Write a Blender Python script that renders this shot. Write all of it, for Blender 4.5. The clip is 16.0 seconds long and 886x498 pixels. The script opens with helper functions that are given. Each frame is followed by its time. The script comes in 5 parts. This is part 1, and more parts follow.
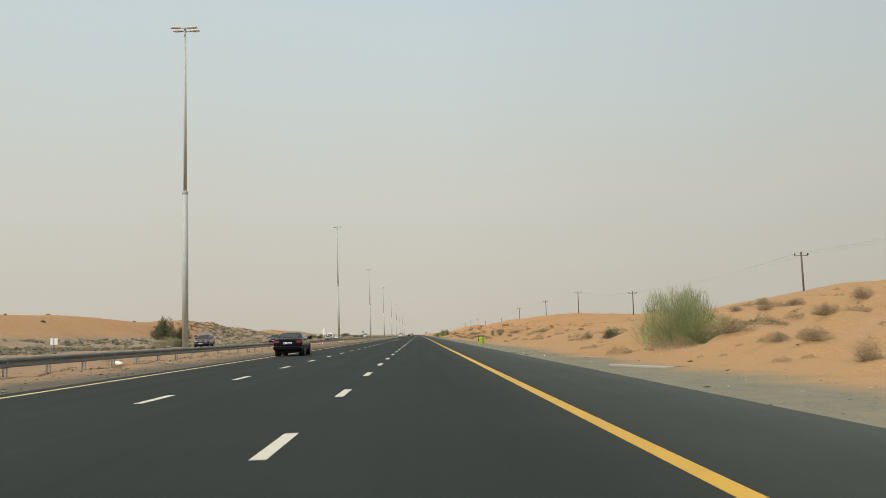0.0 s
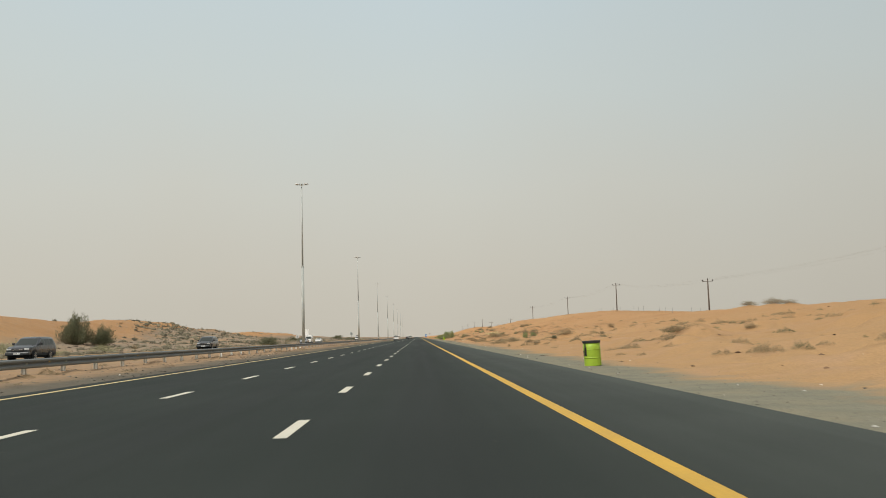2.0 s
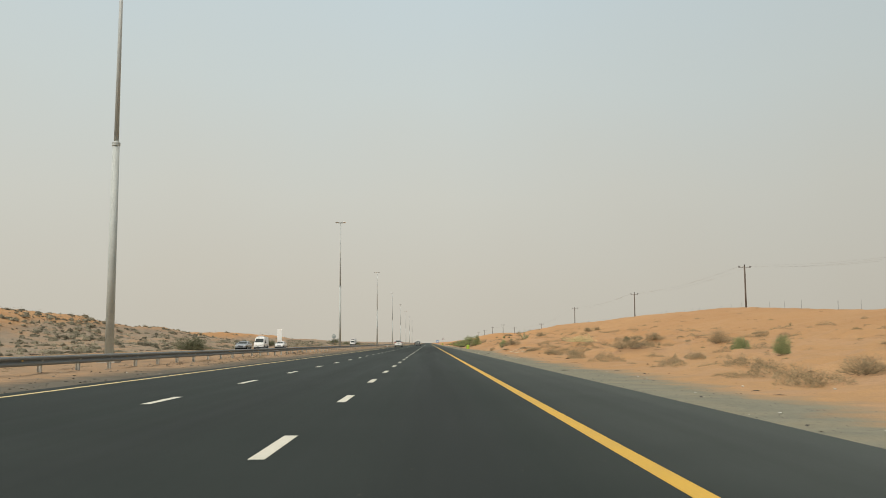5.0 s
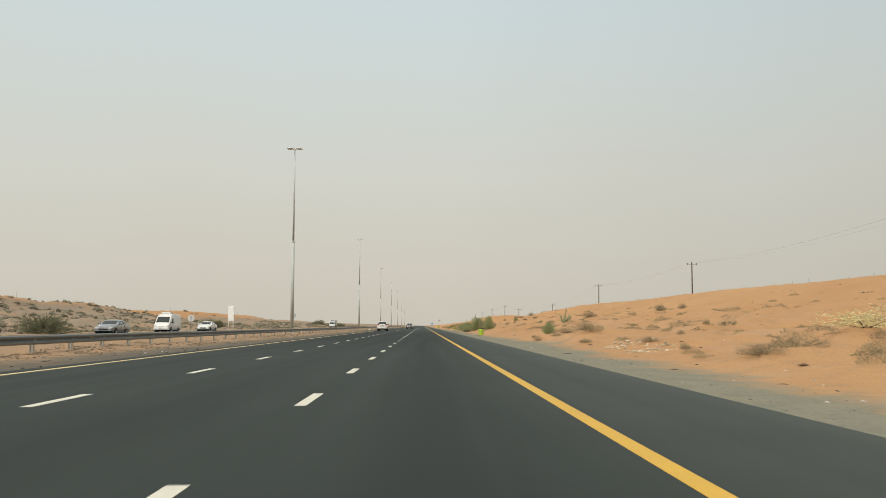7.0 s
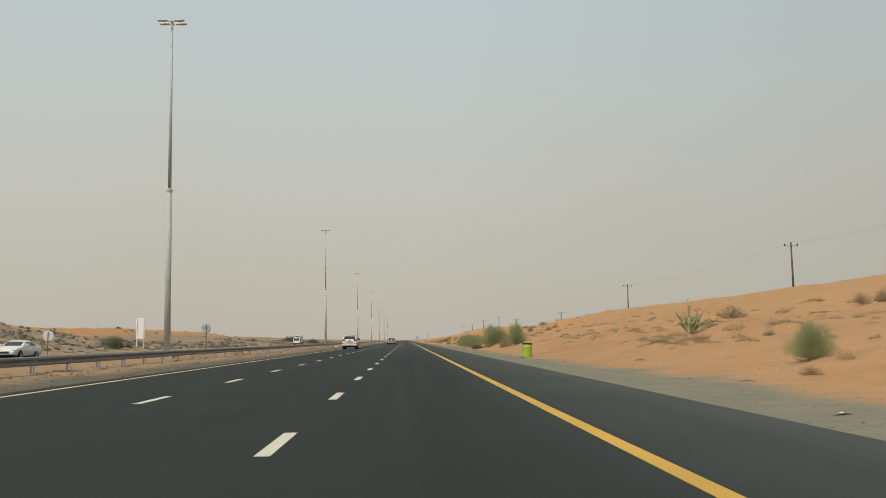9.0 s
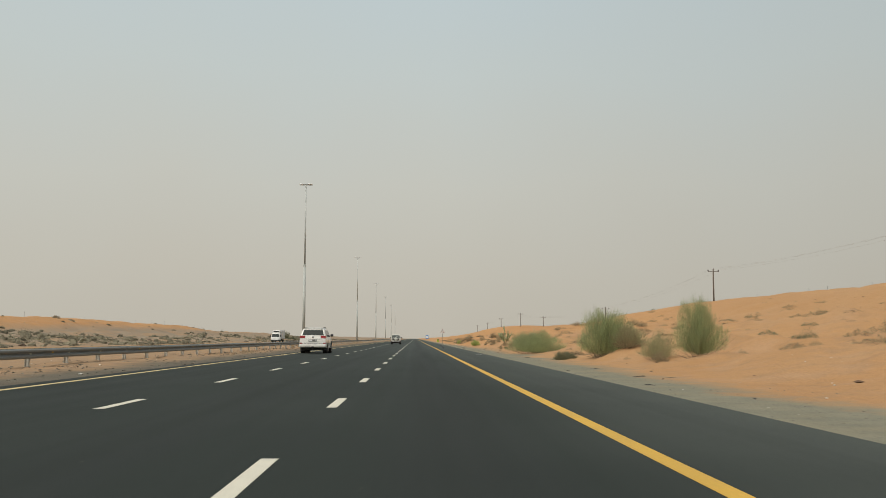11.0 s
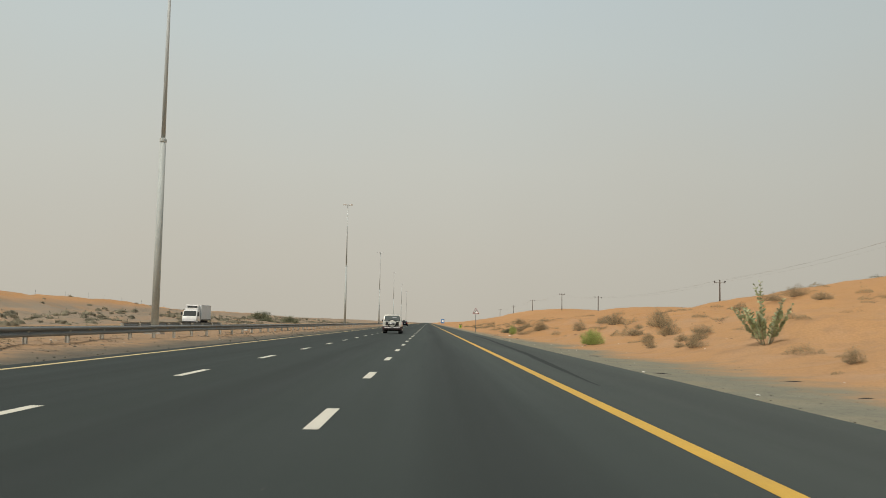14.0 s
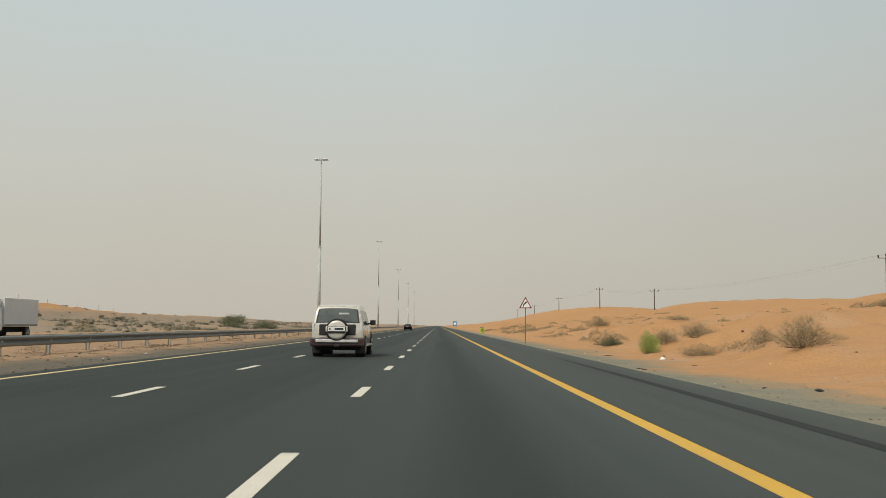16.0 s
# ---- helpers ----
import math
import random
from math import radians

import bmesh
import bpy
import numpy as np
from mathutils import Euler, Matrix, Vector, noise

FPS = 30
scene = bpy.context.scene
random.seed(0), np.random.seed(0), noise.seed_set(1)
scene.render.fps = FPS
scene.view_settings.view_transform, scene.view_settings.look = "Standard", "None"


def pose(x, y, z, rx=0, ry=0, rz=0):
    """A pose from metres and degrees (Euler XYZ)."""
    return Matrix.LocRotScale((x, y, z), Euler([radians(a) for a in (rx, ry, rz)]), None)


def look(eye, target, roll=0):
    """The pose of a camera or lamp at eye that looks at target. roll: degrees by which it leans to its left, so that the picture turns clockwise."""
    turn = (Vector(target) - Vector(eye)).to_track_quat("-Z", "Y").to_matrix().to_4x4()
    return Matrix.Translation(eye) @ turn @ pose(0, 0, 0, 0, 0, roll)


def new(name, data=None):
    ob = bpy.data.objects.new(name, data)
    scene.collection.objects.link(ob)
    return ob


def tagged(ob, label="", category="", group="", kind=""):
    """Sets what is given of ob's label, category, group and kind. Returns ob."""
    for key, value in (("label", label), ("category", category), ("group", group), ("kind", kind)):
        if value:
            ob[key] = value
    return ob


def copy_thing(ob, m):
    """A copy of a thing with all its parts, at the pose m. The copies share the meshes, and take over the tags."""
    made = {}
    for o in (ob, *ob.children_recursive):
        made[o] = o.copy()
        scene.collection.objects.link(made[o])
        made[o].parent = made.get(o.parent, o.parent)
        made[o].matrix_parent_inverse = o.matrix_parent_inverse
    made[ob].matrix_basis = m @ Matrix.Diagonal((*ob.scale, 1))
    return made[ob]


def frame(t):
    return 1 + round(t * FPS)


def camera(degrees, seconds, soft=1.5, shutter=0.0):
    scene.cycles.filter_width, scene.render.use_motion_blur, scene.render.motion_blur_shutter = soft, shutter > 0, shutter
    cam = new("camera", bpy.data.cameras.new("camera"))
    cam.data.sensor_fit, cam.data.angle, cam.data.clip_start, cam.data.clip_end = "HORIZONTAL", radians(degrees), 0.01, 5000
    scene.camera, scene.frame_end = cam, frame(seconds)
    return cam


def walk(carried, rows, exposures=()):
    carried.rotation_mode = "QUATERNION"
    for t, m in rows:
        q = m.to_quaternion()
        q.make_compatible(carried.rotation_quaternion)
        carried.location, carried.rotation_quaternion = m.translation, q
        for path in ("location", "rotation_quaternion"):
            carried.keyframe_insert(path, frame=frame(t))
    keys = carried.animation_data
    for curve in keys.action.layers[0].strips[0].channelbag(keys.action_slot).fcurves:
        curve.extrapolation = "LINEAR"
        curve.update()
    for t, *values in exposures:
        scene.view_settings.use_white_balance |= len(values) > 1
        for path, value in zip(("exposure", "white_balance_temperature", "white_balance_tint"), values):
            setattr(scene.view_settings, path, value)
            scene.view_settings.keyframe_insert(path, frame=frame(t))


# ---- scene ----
import collections
import functools

# The road runs along +y; its surface is z = 0.
cam = camera(54.0, 16.0, soft=0.9, shutter=0.1)
PATH = [
    (0.0, 0.064, 0.000, 5.565, 1.419, -1.579),
    (0.5, 0.102, 14.050, 5.691, 1.272, -1.861),
    (1.0, 0.119, 28.031, 5.568, 1.186, -1.882),
    (1.5, 0.160, 42.122, 5.568, 1.526, -1.782),
    (2.0, 0.162, 56.309, 5.721, 1.403, -1.621),
    (2.5, 0.187, 70.631, 5.774, 1.537, -1.805),
    (3.0, 0.220, 85.074, 5.902, 1.479, -2.247),
    (3.5, 0.207, 99.268, 6.199, 1.087, -1.941),
    (4.0, 0.176, 113.398, 6.332, 0.490, -1.172),
    (4.2, 0.183, 118.988, 6.359, 0.602, -0.986),
    (6.3, 0.254, 176.892, 4.776, -0.824, -0.849),
    (6.5, 0.255, 182.345, 4.553, -0.446, -1.085),
    (7.0, 0.233, 195.802, 5.028, -0.402, -1.354),
    (7.5, 0.197, 209.224, 5.635, -0.054, -1.607),
    (8.0, 0.087, 222.699, 5.872, 0.210, -1.717),
    (8.5, 0.068, 236.011, 5.942, 0.912, -2.240),
    (9.0, -0.028, 249.279, 5.940, 0.700, -2.403),
    (9.2, -0.029, 254.570, 5.950, 0.467, -2.264),
    (11.3, -0.126, 309.857, 5.856, -0.402, -1.798),
    (11.5, -0.127, 315.144, 5.847, -0.485, -1.753),
    (12.0, -0.148, 328.400, 6.176, -0.629, -1.679),
    (12.5, -0.206, 341.725, 6.135, -1.015, -1.535),
    (13.0, -0.243, 355.082, 5.548, -1.371, -1.217),
    (13.5, -0.270, 368.576, 5.084, -1.448, -0.962),
    (14.0, -0.280, 382.186, 4.853, -1.269, -0.996),
    (14.5, -0.240, 395.651, 4.873, -0.683, -0.890),
    (15.0, -0.224, 408.910, 4.839, -0.622, -0.818),
    (15.5, -0.215, 422.290, 4.824, -0.784, -0.670),
    (16.0, -0.182, 435.753, 5.029, -0.507, -0.329),
]
walk(cam, [(t, pose(x, y, 1.14, 90 + pitch, roll, yaw)) for t, x, y, pitch, roll, yaw in PATH],
     exposures=[(0.0, 0.05), (2.0, 0.03), (3.2, 0.03), (4.2, -0.02), (6.3, 0.17), (7.0, 0.14), (7.5, -0.03), (8.5, -0.12), (11.3, -0.08), (12.5, -0.15), (14.0, -0.08), (16.0, -0.04)])

# ---- light: a dusty sky and a hazy high sun ----
SUN_EL, SUN_AZ = 50.0, 218.0
world = bpy.data.worlds.new("dusty_sky")
scene.world = world
world.use_nodes = True
wt = world.node_tree
wt.nodes.clear()
w_out = wt.nodes.new("ShaderNodeOutputWorld")
w_bg = wt.nodes.new("ShaderNodeBackground")
w_sky = wt.nodes.new("ShaderNodeTexSky")
w_sky.sky_type = "NISHITA"
w_sky.sun_disc = False
w_sky.sun_elevation = radians(SUN_EL)
w_sky.sun_rotation = radians(SUN_AZ)
w_sky.air_density, w_sky.dust_density, w_sky.ozone_density = 1.0, 4.0, 1.0
w_mix = wt.nodes.new("ShaderNodeMix")
w_mix.data_type = "RGBA"
w_mix.inputs[0].default_value = 0.70
w_mix.inputs[7].default_value = (6.7, 6.65, 6.2, 1)
wt.links.new(w_sky.outputs[0], w_mix.inputs[6])
wt.links.new(w_mix.outputs[2], w_bg.inputs[0])
w_bg.inputs[1].default_value = 0.1
wt.links.new(w_bg.outputs[0], w_out.inputs[0])

sun = new("sun", bpy.data.lights.new("sun", "SUN"))
sun.data.energy, sun.data.angle, sun.data.color = 2.25, radians(9), (1.0, 0.95, 0.87)
_az, _el = radians(SUN_AZ), radians(SUN_EL)
sun_from = Vector((math.sin(_az) * math.cos(_el), math.cos(_az) * math.cos(_el), math.sin(_el)))
sun.matrix_world = look(sun_from * 300, (0, 0, 0))


# ---- materials ----
def shader(name, base, rough=0.7, metal=0.0, vary=0.12, scale=3.0, fine=60.0, bump=0.15, dist=0.01, spec=0.5, coat=0.0, island=0.0):
    """Base colour broken up by a coarse and a fine noise, roughness to match, and a fine relief."""
    m = bpy.data.materials.new(name)
    m.use_nodes = True
    nt = m.node_tree
    b = nt.nodes["Principled BSDF"]
    tc = nt.nodes.new("ShaderNodeTexCoord")
    n1 = nt.nodes.new("ShaderNodeTexNoise")
    n2 = nt.nodes.new("ShaderNodeTexNoise")
    for n, sc in ((n1, scale), (n2, fine)):
        n.inputs["Scale"].default_value = sc
        n.inputs["Detail"].default_value = 4
        nt.links.new(tc.outputs["Object"], n.inputs["Vector"])
    add = nt.nodes.new("ShaderNodeMath")
    add.operation = "ADD"
    nt.links.new(n1.outputs[0], add.inputs[0])
    nt.links.new(n2.outputs[0], add.inputs[1])
    ramp = nt.nodes.new("ShaderNodeMapRange")
    ramp.inputs[1].default_value, ramp.inputs[2].default_value = 0.6, 1.4
    ramp.inputs[3].default_value, ramp.inputs[4].default_value = 1 - vary, 1 + vary
    nt.links.new(add.outputs[0], ramp.inputs[0])
    mul = nt.nodes.new("ShaderNodeMix")
    mul.data_type, mul.blend_type = "RGBA", "MULTIPLY"
    mul.inputs[0].default_value = 1
    mul.inputs[6].default_value = (*base, 1)
    last = ramp.outputs[0]
    if island:
        ge = nt.nodes.new("ShaderNodeNewGeometry")
        r2 = nt.nodes.new("ShaderNodeMapRange")
        r2.inputs[3].default_value, r2.inputs[4].default_value = 1 - island, 1 + island
        nt.links.new(ge.outputs["Random Per Island"], r2.inputs[0])
        mm = nt.nodes.new("ShaderNodeMath")
        mm.operation = "MULTIPLY"
        nt.links.new(last, mm.inputs[0])
        nt.links.new(r2.outputs[0], mm.inputs[1])
        last = mm.outputs[0]
    nt.links.new(last, mul.inputs[7])
    nt.links.new(mul.outputs[2], b.inputs["Base Color"])
    rr = nt.nodes.new("ShaderNodeMapRange")
    rr.inputs[1].default_value, rr.inputs[2].default_value = 0.3, 0.7
    rr.inputs[3].default_value, rr.inputs[4].default_value = max(rough - 0.08, 0.02), min(rough + 0.08, 1)
    nt.links.new(n1.outputs[0], rr.inputs[0])
    nt.links.new(rr.outputs[0], b.inputs["Roughness"])
    b.inputs["Metallic"].default_value = metal
    b.inputs["Specular IOR Level"].default_value = spec
    b.inputs["Coat Weight"].default_value = coat
    if bump:
        bp = nt.nodes.new("ShaderNodeBump")
        bp.inputs["Strength"].default_value, bp.inputs["Distance"].default_value = bump, dist
        nt.links.new(n2.outputs[0], bp.inputs["Height"])
        nt.links.new(bp.outputs[0], b.inputs["Normal"])
    return m


def noise_node(nt, coords, scale, detail=4.0):
    n = nt.nodes.new("ShaderNodeTexNoise")
    n.inputs["Scale"].default_value, n.inputs["Detail"].default_value = scale, detail
    nt.links.new(coords, n.inputs["Vector"])
    return n.outputs[0]


def remap(nt, value, a, b, c=0.0, d=1.0):
    r = nt.nodes.new("ShaderNodeMapRange")
    r.inputs[1].default_value, r.inputs[2].default_value = a, b
    r.inputs[3].default_value, r.inputs[4].default_value = c, d
    nt.links.new(value, r.inputs[0])
    return r.outputs[0]


def calc(nt, op, a, b):
    n = nt.nodes.new("ShaderNodeMath")
    n.operation = op
    for k, v in enumerate((a, b)):
        if isinstance(v, (int, float)):
            n.inputs[k].default_value = v
        else:
            nt.links.new(v, n.inputs[k])
    return n.outputs[0]


def blend(nt, factor, a, b, mode="MIX"):
    n = nt.nodes.new("ShaderNodeMix")
    n.data_type, n.blend_type = "RGBA", mode
    for k, v in ((0, factor), (6, a), (7, b)):
        if isinstance(v, tuple):
            n.inputs[k].default_value = (*v, 1)
        elif isinstance(v, (int, float)):
            n.inputs[k].default_value = v
        else:
            nt.links.new(v, n.inputs[k])
    return n.outputs[2]


def ground_material():
    """Orange dune sand, greyer scrubby sand, and the grey gravel of the verges with a ragged edge."""
    m = bpy.data.materials.new("desert_ground")
    m.use_nodes = True
    nt = m.node_tree
    b = nt.nodes["Principled BSDF"]
    tc = nt.nodes.new("ShaderNodeTexCoord")
    co = tc.outputs["Object"]
    sep = nt.nodes.new("ShaderNodeSeparateXYZ")
    nt.links.new(co, sep.inputs[0])
    x = sep.outputs[0]
    big, mid, small, grit = (noise_node(nt, co, s, d) for s, d in ((0.018, 3), (0.16, 5), (1.1, 5), (14.0, 3)))
    sand = blend(nt, remap(nt, big, 0.35, 0.65), (0.412, 0.227, 0.102), (0.470, 0.274, 0.127))
    sand = blend(nt, remap(nt, mid, 0.35, 0.7, 0, 0.7), sand, (0.462, 0.280, 0.141))
    low = remap(nt, x, 36.0, 16.0, 0.15, 1.0)
    sand = blend(nt, calc(nt, "MULTIPLY", low, remap(nt, small, 0.50, 0.72, 0, 0.7)), sand, (0.345, 0.214, 0.122))
    # paler sand along the first stretch, redder along the last
    sand = blend(nt, remap(nt, sep.outputs[1], 90.0, 240.0, 0.55, 0.0), sand, (0.420, 0.275, 0.136))
    sand = blend(nt, remap(nt, sep.outputs[1], 390.0, 470.0, 0.0, 0.6), sand, (0.480, 0.258, 0.108))
    lump = noise_node(nt, co, 0.45, 4)
    sand = blend(nt, calc(nt, "MULTIPLY", low, remap(nt, lump, 0.50, 0.68, 0, 0.6)), sand, (0.448, 0.286, 0.168))
    # greyer, older sand with scrub on the far side of the other carriageway
    left = remap(nt, calc(nt, "ADD", x, calc(nt, "MULTIPLY", mid, 8.0)), -33.5, -36.5)
    # the bare orange crest begins higher up along the middle stretch
    sill = calc(nt, "MULTIPLY", remap(nt, sep.outputs[1], 275.0, 315.0, 0.0, 3.2), remap(nt, sep.outputs[1], 460.0, 420.0))
    sill = calc(nt, "ADD", sill, remap(nt, sep.outputs[1], 440.0, 520.0, 0.0, 1.4))
    rise = calc(nt, "SUBTRACT", calc(nt, "ADD", sep.outputs[2], calc(nt, "MULTIPLY", mid, 3.0)), sill)
    up = remap(nt, rise, 4.6, 3.2)
    grey = calc(nt, "MULTIPLY", calc(nt, "MULTIPLY", left, up), remap(nt, mid, 0.30, 0.55, 0.55, 1.0))
    sand = blend(nt, grey, sand, (0.285, 0.228, 0.163))
    median = calc(nt, "MULTIPLY", remap(nt, x, -7.0, -9.0), remap(nt, x, -24.5, -22.0))
    sand = blend(nt, calc(nt, "MULTIPLY", median, remap(nt, small, 0.35, 0.6, 0.55, 1.0)), sand, (0.325, 0.228, 0.142))
    gravel = blend(nt, remap(nt, small, 0.3, 0.7), (0.206, 0.199, 0.147), (0.258, 0.245, 0.178))
    gravel = blend(nt, remap(nt, grit, 0.5, 0.75, 0, 0.7), gravel, (0.135, 0.126, 0.102))
    lumpy = noise_node(nt, co, 0.7, 5)
    gravel = blend(nt, remap(nt, lumpy, 0.46, 0.68, 0, 0.45), gravel, (0.300, 0.258, 0.165))
    # dark scraps and wheel-dragged streaks along the verge
    drag = nt.nodes.new("ShaderNodeMapping")
    drag.inputs["Scale"].default_value = (4.5, 2.4, 1.0)
    nt.links.new(co, drag.inputs[0])
    scraps = noise_node(nt, drag.outputs[0], 1.8, 6)
    gravel = blend(nt, remap(nt, scraps, 0.57, 0.68, 0, 0.3), gravel, (0.095, 0.088, 0.070))
    edge = calc(nt, "ADD", x, calc(nt, "ADD", calc(nt, "MULTIPLY", mid, -5.0), calc(nt, "MULTIPLY", small, -2.2)))
    edge = calc(nt, "ADD", edge, remap(nt, sep.outputs[1], 440.0, 456.0, 0.0, 0.9))  # sand has blown nearer to the road here
    edge = calc(nt, "ADD", edge, calc(nt, "MULTIPLY", remap(nt, sep.outputs[1], 232.0, 246.0, 0.0, -0.9), remap(nt, sep.outputs[1], 300.0, 280.0)))
    right_gravel = remap(nt, edge, 4.7, 3.1)
    edge_l = calc(nt, "ADD", x, calc(nt, "ADD", calc(nt, "MULTIPLY", mid, 2.2), calc(nt, "MULTIPLY", small, 1.6)))
    left_gravel = remap(nt, edge_l, -10.5, -8.9)
    gravel = blend(nt, remap(nt, x, -4.0, -9.0, 0.0, 0.85), gravel, (0.130, 0.114, 0.088))
    gravel = blend(nt, calc(nt, "MULTIPLY", remap(nt, x, -8.0, -9.5), remap(nt, lump, 0.46, 0.62, 0.0, 0.6)), gravel, (0.125, 0.102, 0.075))
    colour = blend(nt, calc(nt, "MULTIPLY", right_gravel, left_gravel), sand, gravel)
    colour = blend(nt, 1.0, colour, remap(nt, grit, 0.3, 0.7, 0.90, 1.10), "MULTIPLY")
    nt.links.new(colour, b.inputs["Base Color"])
    b.inputs["Roughness"].default_value = 0.95
    b.inputs["Specular IOR Level"].default_value = 0.15
    bp = nt.nodes.new("ShaderNodeBump")
    bp.inputs["Strength"].default_value, bp.inputs["Distance"].default_value = 0.8, 0.22
    stony = calc(nt, "MULTIPLY", right_gravel, left_gravel)
    nt.links.new(calc(nt, "ADD", calc(nt, "MULTIPLY", small, calc(nt, "SUBTRACT", 1.0, calc(nt, "MULTIPLY", stony, 0.85))), calc(nt, "MULTIPLY", grit, 0.25)), bp.inputs["Height"])
    nt.links.new(bp.outputs[0], b.inputs["Normal"])
    return m


def asphalt_material():
    """Dark asphalt: wheel tracks polished along the lanes, sandy dust, fine chippings."""
    m = bpy.data.materials.new("asphalt")
    m.use_nodes = True
    nt = m.node_tree
    b = nt.nodes["Principled BSDF"]
    tc = nt.nodes.new("ShaderNodeTexCoord")
    co = tc.outputs["Object"]
    stretch = nt.nodes.new("ShaderNodeMapping")
    stretch.inputs["Scale"].default_value = (1.0, 0.02, 1.0)
    nt.links.new(co, stretch.inputs[0])
    streak = noise_node(nt, stretch.outputs[0], 1.6, 3)
    patch = noise_node(nt, co, 0.25, 4)
    chip = noise_node(nt, co, 90.0, 3)
    speck = noise_node(nt, co, 9.0, 2)
    colour = blend(nt, remap(nt, streak, 0.35, 0.65), (0.0126, 0.0184, 0.0150), (0.0174, 0.0242, 0.0200))
    colour = blend(nt, remap(nt, patch, 0.4, 0.7, 0, 0.45), colour, (0.026, 0.033, 0.028))
    # the older, greyer surfacing that begins further on
    older = nt.nodes.new("ShaderNodeSeparateXYZ")
    nt.links.new(co, older.inputs[0])
    colour = blend(nt, calc(nt, "MULTIPLY", remap(nt, older.outputs[1], 320.0, 410.0, 0.0, 0.9), remap(nt, older.outputs[0], -5.0, 2.0, 0.4, 1.0)), colour, (0.052, 0.064, 0.058))
    # a slightly greyer stretch before that
    mid_stretch = calc(nt, "MULTIPLY", remap(nt, older.outputs[1], 155.0, 185.0, 0.0, 0.3), remap(nt, older.outputs[1], 265.0, 230.0))
    colour = blend(nt, mid_stretch, colour, (0.052, 0.064, 0.058))
    # the shoulder is less worn and dustier than the lanes
    dusty = calc(nt, "MULTIPLY", remap(nt, older.outputs[0], 1.4, 4.6), remap(nt, patch, 0.3, 0.65, 0.66, 0.88))
    colour = blend(nt, dusty, colour, (0.068, 0.078, 0.068))
    # oil-darkened strip down the middle of each lane
    sep = nt.nodes.new("ShaderNodeSeparateXYZ")
    nt.links.new(co, sep.inputs[0])
    lane = calc(nt, "SINE", calc(nt, "MULTIPLY", calc(nt, "ADD", sep.outputs[0], 0.53), 2 * math.pi / 3.65), 0.0)
    used = calc(nt, "MULTIPLY", remap(nt, older.outputs[0], -4.0, -1.5, 0.45, 1.0), remap(nt, older.outputs[0], 2.2, 3.2, 1.0, 0.35))
    colour = blend(nt, calc(nt, "MULTIPLY", remap(nt, lane, 0.0, 1.0, 0.0, 0.5), used), colour, (0.0145, 0.0180, 0.0165))
    colour = blend(nt, remap(nt, speck, 0.72, 0.8, 0, 0.5), colour, (0.16, 0.14, 0.11))
    colour = blend(nt, 1.0, colour, remap(nt, chip, 0.3, 0.7, 0.75, 1.25), "MULTIPLY")
    nt.links.new(colour, b.inputs["Base Color"])
    nt.links.new(remap(nt, streak, 0.3, 0.7, 0.78, 0.9), b.inputs["Roughness"])
    b.inputs["Specular IOR Level"].default_value = 0.25
    bp = nt.nodes.new("ShaderNodeBump")
    bp.inputs["Strength"].default_value, bp.inputs["Distance"].default_value = 0.4, 0.004
    nt.links.new(chip, bp.inputs["Height"])
    nt.links.new(bp.outputs[0], b.inputs["Normal"])
    return m


GROUND = ground_material()
ASPHALT = asphalt_material()
PAINT_Y = shader("yellow_road_paint", (0.60, 0.36, 0.045), 0.7, vary=0.16, scale=0.7, fine=25, bump=0.2, dist=0.003)
PAINT_YP = shader("faded_yellow_road_paint", (0.66, 0.515, 0.245), 0.75, vary=0.18, scale=0.7, fine=25, bump=0.2, dist=0.003)
PAINT_W = shader("white_road_paint", (0.64, 0.61, 0.50), 0.7, vary=0.14, scale=2.0, fine=30, bump=0.2, dist=0.003)
GALV = shader("galvanised_steel", (0.185, 0.195, 0.188), 0.5, 0.4, vary=0.16, scale=0.8, fine=12, bump=0.05)
MAST = shader("mast_steel", (0.47, 0.50, 0.48), 0.6, 0.0, vary=0.10, scale=0.6, fine=8, bump=0.05)
MAST_LOW = shader("mast_weathered", (0.46, 0.49, 0.46), 0.65, 0.0, vary=0.14, scale=0.5, fine=8, bump=0.05)
LAMP_CASE = shader("lamp_housing", (0.62, 0.63, 0.62), 0.45, vary=0.06, scale=2, bump=0)
CONCRETE = shader("concrete", (0.40, 0.37, 0.32), 0.9, vary=0.15, scale=1.5, fine=25, bump=0.3)
WOOD = shader("tarred_wood", (0.115, 0.090, 0.070), 0.85, vary=0.25, scale=1.2, fine=20, bump=0.3)
INSUL = shader("brown_porcelain", (0.05, 0.035, 0.03), 0.3, bump=0)
WIRE = shader("bare_wire", (0.30, 0.28, 0.25), 0.6, 0.0, bump=0)


# ---- mesh helpers ----
def obj(name, bm, material, parent=None, label="", smooth=False, at=None):
    """Link a bmesh as one mesh object, under a parent if one is given."""
    me = bpy.data.meshes.new(name)
    bm.to_mesh(me)
    bm.free()
    me.materials.append(material)
    if smooth:
        me.shade_smooth()
    ob = new(name, me)
    if parent is not None:
        ob.parent = parent
    if at is not None:
        ob.matrix_basis = at
    if label:
        ob["label"] = label
    return ob


def part(name, bm, material, parent, label="", smooth=False, at=None):
    return obj(name, bm, material, parent, label, smooth, at)


def share(name, mesh, parent, m):
    ob = new(name, mesh)
    ob.parent = parent
    ob.matrix_basis = m
    return ob


def empty(name, m=None):
    ob = new(name)
    ob.empty_display_size = 0.3
    if m is not None:
        ob.matrix_basis = m
    return ob


